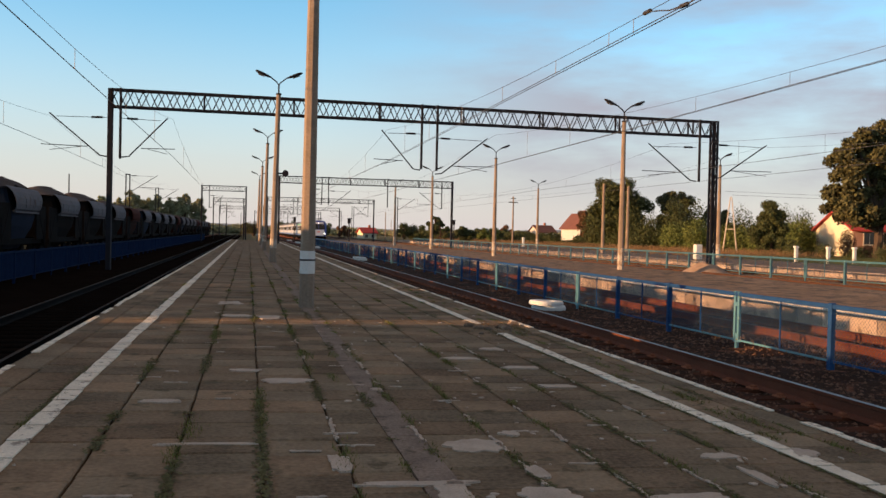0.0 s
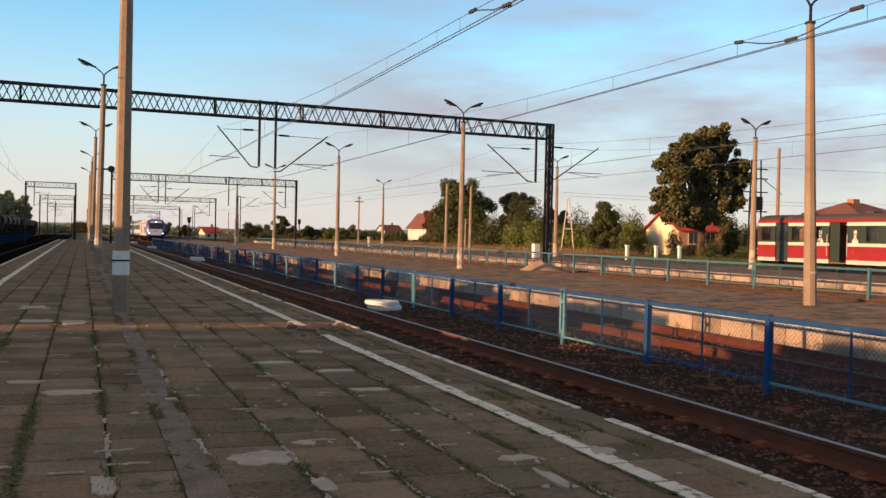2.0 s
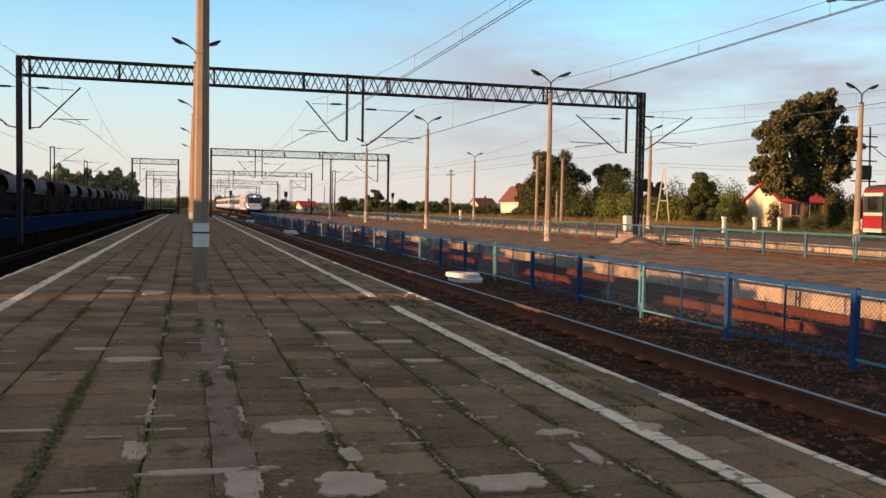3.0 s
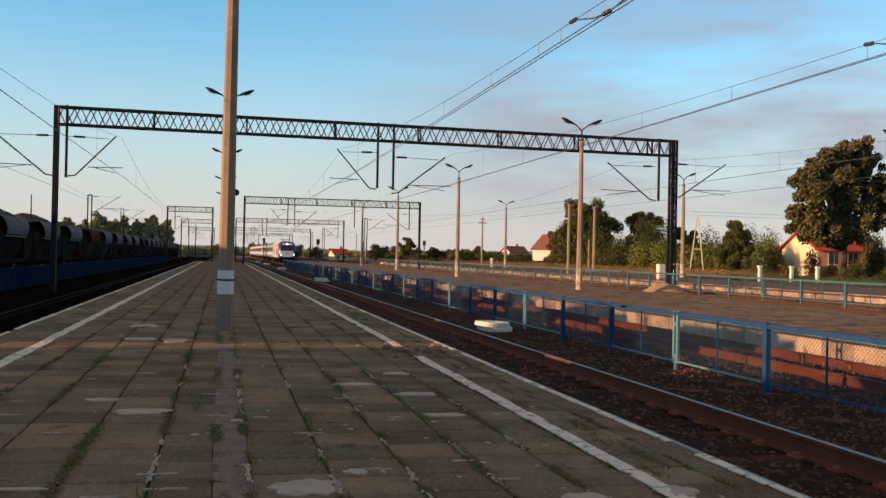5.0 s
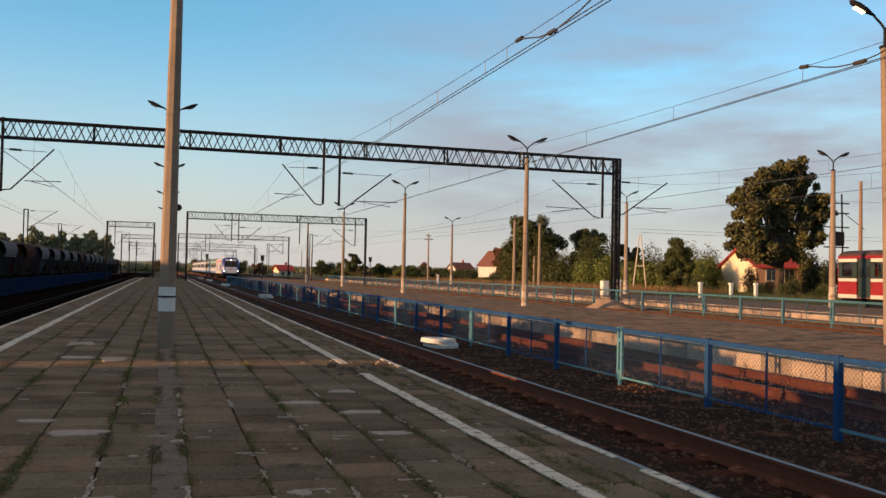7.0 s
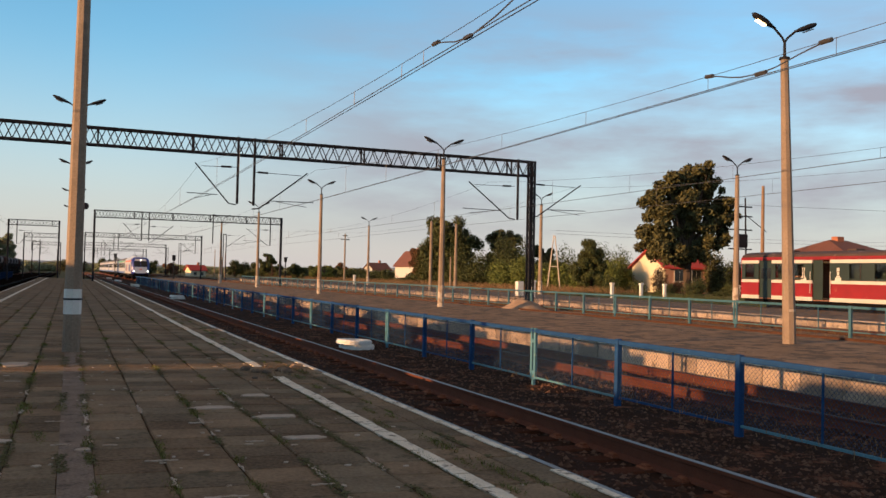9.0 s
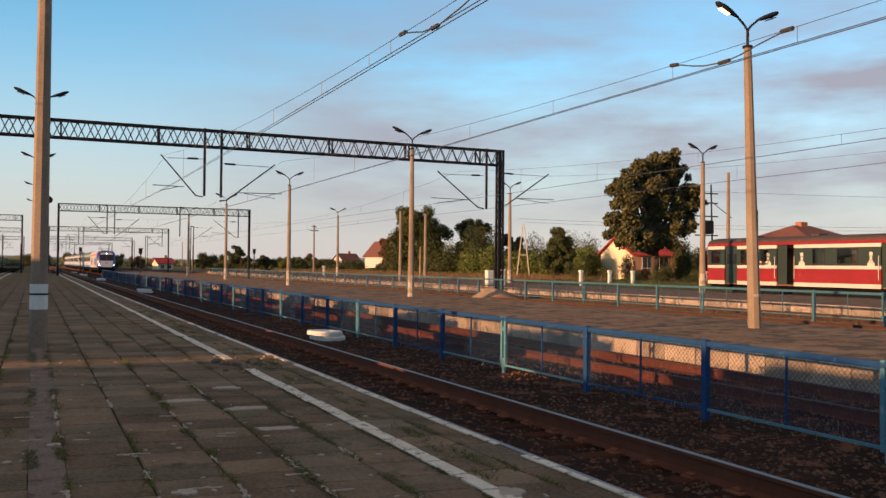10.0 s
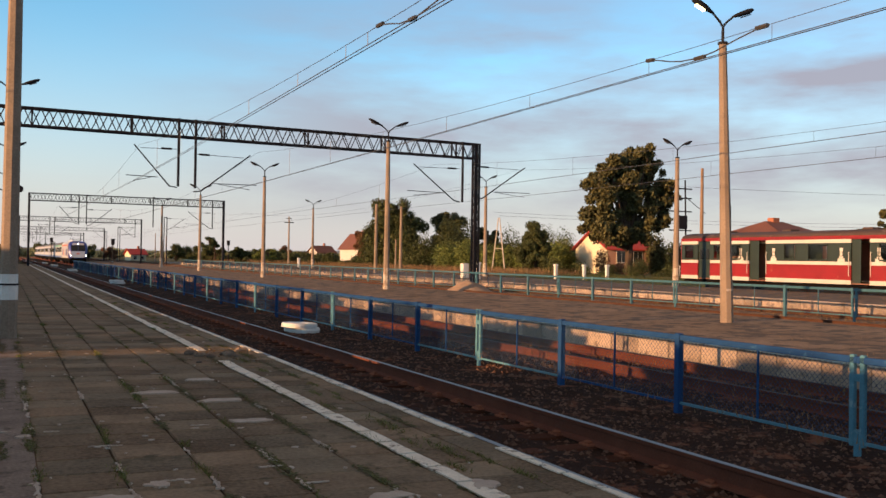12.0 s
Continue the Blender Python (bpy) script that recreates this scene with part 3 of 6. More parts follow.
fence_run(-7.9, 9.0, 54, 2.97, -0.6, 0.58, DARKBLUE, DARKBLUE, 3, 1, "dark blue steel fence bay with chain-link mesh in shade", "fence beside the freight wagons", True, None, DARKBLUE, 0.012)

# ---- far platforms ----
WALL_PIECE = S().box(0, 0.16, 0.006, 0.994, -0.64, 0.0, 0.012).mesh("edge_panel")
COPING_WHITE = S().box(-0.05, 0.4, 0.004, 0.996, 0.0, 0.07, 0.012).mesh("coping_slab")
COPING = S().box(-0.05, 0.4, 0.004, 0.996, 0.0, 0.07, 0.012).mesh("coping_slab")


def far_platform(x0, x1, top, y0, y1, label, pieces, dirt, rise=0.0, cope=None):
    t = thing("platform", label, "platform", kind="structure")
    part("platform_body", S().box(x0 + 0.1, x1, y0, y1, -1.0, top - 0.03), dirt, t)
    nx, ny = 16, int((y1 - y0) / 1.2)
    xs, ys = np.linspace(x0 + 0.3, x1, nx), np.linspace(y0, y1, ny)
    v = [(x, y, top + 0.004 + rise * (x - x0) / (x1 - x0) + noise.noise((x * 0.5, y * 0.5, 1)) * 0.02 + noise.noise((x * 2.1, y * 2.1, 5)) * 0.012) for y in ys for x in xs]
    f = [(j * nx + i, j * nx + i + 1, j * nx + nx + i + 1, j * nx + nx + i) for j in range(ny - 1) for i in range(nx - 1)]
    part("platform_surface", S().add(v, f), dirt, t, "uneven trodden dirt and worn asphalt", True)
    for k in range(pieces):
        y = y0 + k
        ob = part("edge_panel", WALL_PIECE, WALLC, t)
        ob.location = (x0 + random.uniform(-0.01, 0.01), y, top - 0.07)
        ob = part("coping_slab", COPING_WHITE if cope else COPING, cope or WALLC, t)
        ob.location = (x0 + random.uniform(-0.015, 0.015), y, top - 0.07 + random.uniform(-0.006, 0.006))
    rest = S()
    for k in range(pieces, int(y1 - y0)):
        y = y0 + k
        rest.box(x0, x0 + 0.16, y + 0.006, y + 0.994, top - 0.57, top - 0.07).box(x0 - 0.05, x0 + 0.4, y + 0.004, y + 0.996, top - 0.07, top)
    tagged(part("edge_panels", rest, WALLC, t), kind="stuff")


far_platform(14.0, 20.3, -0.14, -8, 180, "wide dirt platform with a concrete panel edge", 110, DIRT, 0.1, COPE)
far_platform(29.4, 37.6, 0.06, -4, 180, "narrow far platform with a sunlit concrete panel edge", 100, DIRT)


def dirt_pile():
    v, f, n, m = [], [], 22, 8
    for j in range(m + 1):
        r = j / m
        for i in range(n):
            a = 2 * math.pi * i / n
            rr = r * (1 + 0.18 * noise.noise((math.cos(a) * 1.4, math.sin(a) * 1.4, 2)))
            h = 0.55 * math.cos(min(1, r) * math.pi / 2) ** 1.5 * (1 + 0.25 * noise.noise((math.cos(a) * r * 3, math.sin(a) * r * 3, 7)))
            v.append((math.cos(a) * rr * 1.45, math.sin(a) * rr * 1.45, h - 0.02 + 0.05 * noise.noise((i * 1.7, j * 1.3, 9.2)) * (1.2 - r)))
    f = [(j * n + i, j * n + (i + 1) % n, j * n + n + (i + 1) % n, j * n + n + i) for j in range(m) for i in range(n)]
    ob = part("spoil_mound", S().add(v, f), EARTH, smooth=True)
    ob.location = (23.4, 41.6, -0.24)
    tagged(ob, "small heap of pale dug-up earth beside the gantry foot", "dirt pile")


dirt_pile()


# ---- gantries ----
def truss(x0, x1, z0, z1, w, cell):
    chords = []
    for yy in (-w / 2, w / 2):
        for z in (z0, z1):
            chords.append(S().box(x0, x1, yy - 0.04, yy + 0.04, z - 0.04, z + 0.04))
    lat = S()
    n = max(2, round((x1 - x0) / cell))
    dx = (x1 - x0) / n
    for k in range(n):
        a, b = x0 + k * dx, x0 + (k + 1) * dx
        m = (a + b) / 2
        for yy, flip in ((-w / 2, 0), (w / 2, 1)):
            lo, hi = (z0, z1) if not flip else (z1, z0)
            lat.tube((a, yy, lo), (m, yy, hi), 0.024, 0.024, 4).tube((m, yy, hi), (b, yy, lo), 0.024, 0.024, 4)
        lat.tube((a, -w / 2, z1), (b, w / 2, z1), 0.018, 0.018, 4)
        if k % 6 == 0:
            for yy in (-w / 2, w / 2):
                lat.box(a - 0.03, a + 0.03, yy - 0.05, yy + 0.05, z0, z1)
    return chords, lat


def lattice_column(x, w, d, z0, z1):
    legs = [S().box(x + sx * w / 2 - 0.05, x + sx * w / 2 + 0.05, sy * d / 2 - 0.05, sy * d / 2 + 0.05, z0, z1) for sx in (-1, 1) for sy in (-1, 1)]
    lat, z, k = S(), z0 + 0.1, 0
    while z < z1 - 0.5:
        a, b = (-1, 1) if k % 2 else (1, -1)
        for sy in (-1, 1):
            lat.tube((x + a * w / 2, sy * d / 2, z), (x + b * w / 2, sy * d / 2, z + 0.45), 0.022, 0.022, 4)
        for sx in (-1, 1):
            lat.tube((x + sx * w / 2, a * d / 2, z), (x + sx * w / 2, b * d / 2, z + 0.45), 0.022, 0.022, 4)
        z, k = z + 0.45, k + 1
    return legs, lat


def cantilever(t, x, side, z_tip, reach, r=0.035):
    """An arm from a hanger: slanted tube, level tie with insulator, and a low registration arm."""
    tip = x + side * reach
    arm = part("cantilever", S().path([(x, 0, z_tip - 1.95), (x + side * 0.35, 0, z_tip - 1.9), (tip, 0, z_tip)], r, 6), STEEL, t, "slanted steel support tube")
    part("tie", S().tube((x, 0, z_tip - 0.1), (tip - side * 0.3, 0, z_tip - 0.14), 0.014, 0.014, 5).tube((x + side * 0.25, 0, z_tip - 0.1), (x + side * 0.75, 0, z_tip - 0.11), 0.05, 0.05, 8), STEEL, arm)
    part("registration_arm", S().tube((x + side * 0.9, 0, z_tip - 1.5), (tip + side * 0.35, 0, z_tip - 1.47), 0.02, 0.02, 5).tube((x + side * 1.2, 0, z_tip - 1.52), (tip, 0, z_tip - 1.72), 0.014, 0.014, 5), STEEL, arm)


def gantry(y, x0, x1, z0, z1, left, right, hangers, label, w=0.55, cell=0.72):
    """hangers: (x, side, tip height, reach, low end). left, right: width of a lattice column, 0 for one plain column."""
    t = thing("overhead_line_gantry", label, "gantry", (0, y, 0), "gantries over the tracks")
    chords, lat = truss(x0, x1, z0, z1, w, cell)
    for c in chords:
        part("chord", c, STEEL, t)
    part("lattice", lat, STEEL, t)
    for x, kind in ((x0, left), (x1, right)):
        if kind:
            legs, web = lattice_column(x, kind, w * 0.55, -0.65, z1 + 0.05)
            for leg in legs:
                part("column_leg", leg, STEEL, t)
            part("column_lattice", web, STEEL, t)
        else:
            part("column", S().box(x - 0.11, x + 0.11, -0.2, 0.2, -0.65, z1 + 0.05, 0.015), STEEL, t)
    for x, side, tip, reach, low in hangers:
        part("hanger", S().box(x - 0.055, x + 0.055, -w / 2 - 0.12, -w / 2 - 0.02, low, z1 + 0.06, 0.01), STEEL, t)
        if side:
            cantilever(t, x, side, tip, reach)
    return t


BIG = "black steel lattice gantry spanning the tracks with hanging wire supports"
g1 = gantry(44.0, -6.45, 25.02, 7.18, 7.98, 0.0, 0.26, [(-5.95, 1, 6.75, 2.1, 4.7), (8.54, -1, 6.68, 2.0, 4.75), (9.34, 1, 6.5, 2.75, 4.7), (23.98, -1, 6.65, 2.85, 4.65)], BIG)
cantilever(g1, 25.1, 1, 6.85, 3.15)
cantilever(g1, -6.55, -1, 6.75, 2.6)
gantry(107.0, 3.55, 24.8, 7.2, 8.0, 0.0, 0.0, [(8.6, -1, 6.68, 2.0, 4.7), (9.4, 1, 6.5, 2.7, 4.7), (16.6, 0, 0, 0, 4.6), (23.4, -1, 6.6, 2.8, 4.6)], BIG)
gantry(176.0, 3.6, 24.6, 7.2, 8.0, 0.0, 0.0, [(8.6, -1, 6.68, 2.0, 4.7), (9.4, 1, 6.5, 2.7, 4.7), (23.4, -1, 6.6, 2.8, 4.6)], BIG, cell=1.0)
gantry(245.0, 3.0, 24.6, 7.2, 8.0, 0.0, 0.0, [(8.6, -1, 6.68, 2.0, 4.7), (9.4, 1, 6.5, 2.7, 4.7)], BIG, cell=1.4)
gantry(310.0, 2.0, 24.6, 7.2, 8.0, 0.0, 0.0, [(8.6, -1, 6.68, 2.0, 4.7), (9.4, 1, 6.5, 2.7, 4.7)], BIG, cell=1.8)
gantry(137.0, -6.9, -0.4, 7.25, 8.0, 0.0, 0.0, [(-5.8, 1, 6.6, 2.0, 4.6)], "dark steel lattice gantry over one track beside the wagons", cell=0.9)
gantry(190.0, -7.2, -1.0, 7.2, 8.0, 0.0, 0.0, [(-5.8, 1, 6.6, 2.0, 4.6)], "dark steel lattice gantry over one track beside the wagons", cell=1.2)
gantry(255.0, -8.0, -1.2, 7.2, 8.0, 0.0, 0.0, [(-6, 1, 6.6, 2.0, 4.6)], "dark steel lattice gantry over one track beside the wagons", cell=1.6)


def mast(x, y, top, side, reach):
    t = thing("overhead_line_mast", "slim twin-legged steel mast with one wire support arm", "mast", (x, y, 0), "masts along the wagons")
    for dx in (-0.22, 0.22):
        part("leg", S().box(dx - 0.06, dx + 0.06, -0.08, 0.08, -0.65, top), STEEL, t)
    part("brace", S().box(-0.22, 0.22, -0.04, 0.04, top - 0.12, top), STEEL, t)
    cantilever(t, 0.22 * side, side, top - 0.1, reach)


mast(-14.3, 112, 7.9, 1, 3.2)
mast(-14.6, 150, 8.0, 1, 3.2)
mast(24.9, 150, 7.6, 1, 3.0)
mast(24.9, 215, 7.6, 1, 3.0)
mast(26.5, 260, 7.6, -1, 3.0)


# ---- overhead wires ----
SUPPORTS = [-19.0, 44.0, 107.0, 176.0, 245.0, 320.0]


def overhead(x, label, tie=6.7, low=5.35, contact=5.0, stagger=0.2, double=0.0, supports=SUPPORTS, far=1.0, hang=()):
    t = thing("overhead_wire", label, "overhead wire", group="overhead wires")
    hi, lo, drops = [], [], []
    for k in range(len(supports) - 1):
        a, b = supports[k], supports[k + 1]
        s0, s1 = (stagger, -stagger) if k % 2 else (-stagger, stagger)
        for i in range(17):
            u = i / 16
            y, xx = a + (b - a) * u, x + s0 + (s1 - s0) * u
            z = low + (tie - low) * (2 * u - 1) ** 2
            if i or not k:
                hi.append((xx, y, z))
                lo.append((xx, y, contact + 0.02 * math.sin(6 * u)))
        for u in [(h - a) / (b - a) for h in hang] if hang and not k else [i / 8 for i in range(1, 8)]:
            y, xx = a + (b - a) * u, x + s0 + (s1 - s0) * u
            drops.append(((xx, y, contact), (xx, y, low + (tie - low) * (2 * u - 1) ** 2)))
    part("messenger_wire", S().path(hi, 0.006 * far), CABLE, t)
    if double:
        for d in (-double / 2, double / 2):
            part("contact_wire", S().path([(p[0] + d, p[1], p[2]) for p in lo], 0.009 * far), CABLE, t)
    else:
        part("contact_wire", S().path(lo, 0.011 * far), CABLE, t)
    for a, b in drops:
        part("dropper", S().tube(a, b, 0.006 * far, 0.006 * far, 4), CABLE, t)
    return t


w1 = overhead(6.6, "paired contact wires with messenger wire and droppers above the near track", low=5.34, contact=5.1, double=0.09, hang=(4.5, 9.4, 14.2, 15.3, 18.3, 22.6, 27.4, 32.8, 38.4))
part("feeder_loop", S().path([(6.6, 13.62, 5.34), (6.6, 13.2, 5.26), (6.6, 12.8, 5.17), (6.6, 12.4, 5.14), (6.6, 12.2, 5.13), (6.6, 11.4, 5.2), (6.6, 10.6, 5.33)], 0.012).tube((6.6, 13.75, 5.345), (6.6, 13.5, 5.34), 0.035, 0.035, 6).tube((6.6, 12.45, 5.14), (6.6, 12.2, 5.13), 0.035, 0.035, 6), CABLE, w1, "slack connecting cable with clamps")
w2 = overhead(12.3, "contact wire with messenger wire and droppers above the second track", low=5.41, contact=5.14, double=0.08, hang=(3.6, 7.2, 10.6, 13.7, 18.1, 22.6, 27.4, 32.8, 38.4))
part("feeder_loop", S().path([(12.3, 13.7, 5.42), (12.3, 13.4, 5.36), (12.3, 13.1, 5.28), (12.3, 12.78, 5.22), (12.3, 12.3, 5.19), (12.3, 11.9, 5.23), (12.3, 11.4, 5.33), (12.3, 10.83, 5.42)], 0.013).tube((12.3, 13.75, 5.42), (12.3, 13.55, 5.4), 0.04, 0.04, 6).tube((12.3, 12.42, 5.195), (12.3, 12.15, 5.195), 0.035, 0.035, 6).tube((12.3, 10.95, 5.42), (12.3, 10.7, 5.42), 0.04, 0.04, 6), CABLE, w2, "slack connecting cable with clamps")
overhead(-3.8, "contact wire with messenger wire above the shaded track", low=5.28, contact=4.94)
overhead(22.2, "sunlit contact wire with messenger wire above the weedy track", low=5.33, contact=5.09, hang=(6.0, 12.2, 18.3, 24.4, 30.6, 37.0))
overhead(27.6, "contact wire with messenger wire above the weedy track", low=5.45, contact=5.17)
overhead(-9.3, "thin contact wire with messenger wire above the wagons", tie=6.6, low=5.6, contact=5.3)

# ---- white marker rings ----
def ring(x, y, label):
    t = thing("concrete_ring", label, "concrete ring", (x, y, -0.67), "white rings beside the track")
    for k, (r, dx, dy) in enumerate(((0.5, 0.04, 0), (0.5, -0.05, -0.03))):
        v, n = [], 24
        for rr, z in ((r, 0), (r + 0.01, 0.08), (r - 0.02, 0.13), (r * 0.5, 0.13), (r * 0.45, 0.08), (r * 0.45, 0)):
            v += [(dx + math.cos(2 * math.pi * i / n) * rr, dy + math.sin(2 * math.pi * i / n) * rr * (1.0 if k == 0 else 0.97), z + k * 0.14 - k * 0.015 * math.cos(2 * math.pi * i / n)) for i in range(n)]
        f = [(j * n + i, j * n + (i + 1) % n, ((j + 1) % 6) * n + (i + 1) % n, ((j + 1) % 6) * n + i) for j in range(6) for i in range(n)]
        part("ring", S().add(v, f), WHITE, t, "chipped whitewashed concrete ring")
    part("inner_fill", S().tube((0, 0, 0), (0, 0, 0.2), 0.27, 0.27, 16), STEEL, t)


for y in (24.6, 67.0, 112.0, 152.0, 187.0):
    ring(8.68 if y < 60 else 8.4, y - 0.3, "stack of two flat whitewashed concrete rings on the ballast")

# ---- freight wagons ----
def hopper_shape():
    """Open hopper, upright upper sides, sloping ends and lower sides."""
    s = Shape()
    L, W = 3.45, 1.45
    levels = [(0.75, 1.7, 0.75), (1.75, 2.3, 1.2), (2.2, 2.4, 1.3), (3.45, L - 0.45, 1.16)]
    v = []
    for z, l, w in levels:
        c = 0.12
        v += [(-w, -l + c, z), (-w, l - c, z), (-w + c, l, z), (w - c, l, z), (w, l - c, z), (w, -l + c, z), (w - c, -l, z), (-w + c, -l, z)]
    f = [tuple(range(8))] + [(j * 8 + i, j * 8 + (i + 1) % 8, j * 8 + 8 + (i + 1) % 8, j * 8 + 8 + i) for j in range(3) for i in range(8)]
    return s.add(v, f)


def panel_shape():
    """Plated upper side: bellied, rolled in at the top, its ends sloping, with a thin lip below."""
    s = Shape()
    belly = [(1.32, 2.42), (1.5, 2.52), (1.56, 2.75), (1.55, 3.0), (1.46, 3.25), (1.3, 3.45), (1.2, 3.5)]
    for side in (-1, 1):
        v = []
        for thick in (0.0, 0.04):
            for x, z in belly:
                e = 2.4 + 0.75 * (z - 2.42) / 1.1
                v += [(side * (x - thick), -e, z), (side * (x - thick), -e / 3, z), (side * (x - thick), e / 3, z), (side * (x - thick), e, z)]
        m = len(belly)
        f = [(o + k * 4 + i, o + k * 4 + i + 1, o + k * 4 + i + 5, o + k * 4 + i + 4) for o in (0, m * 4) for k in range(m - 1) for i in range(3)]
        for k in range(m - 1):
            for e in (0, 3):
                f.append((k * 4 + e, k * 4 + e + 4, m * 4 + k * 4 + e + 4, m * 4 + k * 4 + e))
        for i in range(3):
            for k in (0, m - 1):
                f.append((k * 4 + i, k * 4 + i + 1, m * 4 + k * 4 + i + 1, m * 4 + k * 4 + i))
        s.add(v, f)
        s.box(side * 1.42 - 0.06, side * 1.42 + 0.06, -2.45, 2.45, 2.36, 2.43)
        for y in (-2.3, -0.8, 0.8, 2.3):
            s.box(side * 1.56 - 0.012, side * 1.56 + 0.012, y - 0.03, y + 0.03, 2.6, 3.0)
    return s


def load_shape(seed, heap=0.38):
    nx, ny, v = 9, 19, []
    for j in range(ny):
        for i in range(nx):
            x, y = -1.16 + 2.32 * i / (nx - 1), -3.2 + 6.4 * j / (ny - 1)
            u = max(0, 1 - (x / 1.4) ** 2) * max(0, 1 - (y / 3.4) ** 2)
            v.append((x, y, 3.38 + heap * u + 0.14 * noise.noise((x * 1.3, y * 1.3, seed)) * (0.3 + u)))
    f = [(j * nx + i, j * nx + i + 1, j * nx + nx + i + 1, j * nx + nx + i) for j in range(ny - 1) for i in range(nx - 1)]
    return S().add(v, f)


HOPPERS = {m.name: hopper_shape().mesh("hopper") for m in (GREYBODY, REDBODY, BLUEBODY)}
PANELS = {m.name: panel_shape().mesh("side_board") for m in (BOARD, REDBODY)}
LOADS = [load_shape(s).mesh("load") for s in (3.1, 7.7, 11.3)]
HEAPS = [load_shape(s, 0.6).mesh("load") for s in (5.1, 9.7, 13.3)]
FRAME = S().box(-1.2, -0.95, -4.6, 4.6, 0.95, 1.2).box(0.95, 1.2, -4.6, 4.6, 0.95, 1.2).box(-1.35, 1.35, -4.65, -4.45, 0.85, 1.25).box(-1.35, 1.35, 4.45, 4.65, 0.85, 1.25).mesh("underframe")
BRACES = []
for sx in (-1.3, 1.3):
    for sy in (-1, 1):
        brace = S().tube((sx, sy * 4.4, 1.1), (sx, sy * 3.1, 2.5), 0.05, 0.05, 4).tube((sx, sy * 4.4, 1.1), (sx, sy * 4.4, 2.1), 0.05, 0.05, 4)
        # plate added to narrow the sunlight that passes between wagons
        brace.box(sx - 0.03, sx + 0.03, min(sy * 2.6, sy * 4.8), max(sy * 2.6, sy * 4.8), 1.15, 2.75)
        BRACES.append(brace.mesh("end_frame_and_sun_plate"))
WHEELS = S()
for sx in (-0.76, 0.76):
    WHEELS.tube((sx - 0.06, 0, 0.46), (sx + 0.06, 0, 0.46), 0.46, 0.46, 20)
WHEELS.tube((-1.0, 0, 0.46), (1.0, 0, 0.46), 0.08, 0.08, 8)
WHEELS = WHEELS.mesh("wheelset")
BOGIE = S().box(-1.1, -0.98, -1.25, 1.25, 0.35, 0.65).box(0.98, 1.1, -1.25, 1.25, 0.35, 0.65).mesh("bogie_frame")
BUFFER = S().tube((-0.87, 0, 1.05), (-0.87, 0.5, 1.05), 0.08, 0.08, 8).tube((-0.87, 0.5, 1.05), (-0.87, 0.55, 1.05), 0.22, 0.22, 12).tube((0.87, 0, 1.05), (0.87, 0.5, 1.05), 0.08, 0.08, 8).tube((0.87, 0.5, 1.05), (0.87, 0.55, 1.05), 0.22, 0.22, 12).mesh("buffers")


def wagon(k, y):
    tone = (GREYBODY, GREYBODY, REDBODY, BLUEBODY, GREYBODY)[k % 5]
    board = REDBODY if tone is REDBODY else BOARD
    words = {"wagon_grey": "grimy grey", "wagon_rust_red": "rust-red", "wagon_blue_grey": "dull blue"}[tone.name]
    t = thing("hopper_wagon", words + " open hopper wagon heaped with gravel on the track", "freight wagon", (-11.2, y, -0.36), "freight wagons")
    # hoppers get near-black colours in place of the shade below the boards
    part("hopper", HOPPERS[tone.name], DARKRED if tone is REDBODY else BLUEBODY if tone is BLUEBODY else DARKV, t)
    part("side_board", PANELS[board.name], board, t)
    part("load", (HEAPS if 34 < y < 66 else LOADS)[k % 3], GRAVEL, t, "heaped gravel", True)
    part("underframe", FRAME, DARKV, t)
    for brace in BRACES:
        part("end_frame_and_sun_plate", brace, DARKV, t)
    for sy in (-1, 1):
        b = part("bogie_frame", BOGIE, DARKV, t)
        b.location = (0, sy * 3.0, 0)
        for dy in (-0.9, 0.9):
            w = part("wheelset", WHEELS, DARKV, b)
            w.location = (0, dy, 0)
        bf = part("buffers", BUFFER, DARKV, t)
        bf.location = (0, sy * 4.6, 0)
        bf.rotation_euler = (0, 0, 0 if sy > 0 else math.pi)
    return t


# wagon ends along the line; unseen near wagons shortened or lengthened to place sunlight
SUN_GAP = 0.22  # two unseen wagons set further apart to widen the sunlit strip
WAGON_ENDS = [-45.1, -30.7, -16.3, -1.9, 12.6, 21.5, 30.3, 38.2, 47.3] + [57.2 + 9.9 * k for k in range(20)]
for k, (ya, yb) in enumerate(zip(WAGON_ENDS, WAGON_ENDS[1:])):
    ya, yb = ya + (SUN_GAP if ya == 12.6 else 0), yb - (SUN_GAP if yb == 12.6 else 0)
    wagon(k + 1, (ya + yb) / 2).scale = (1.0, (yb - ya) / 10.3, 1.0)

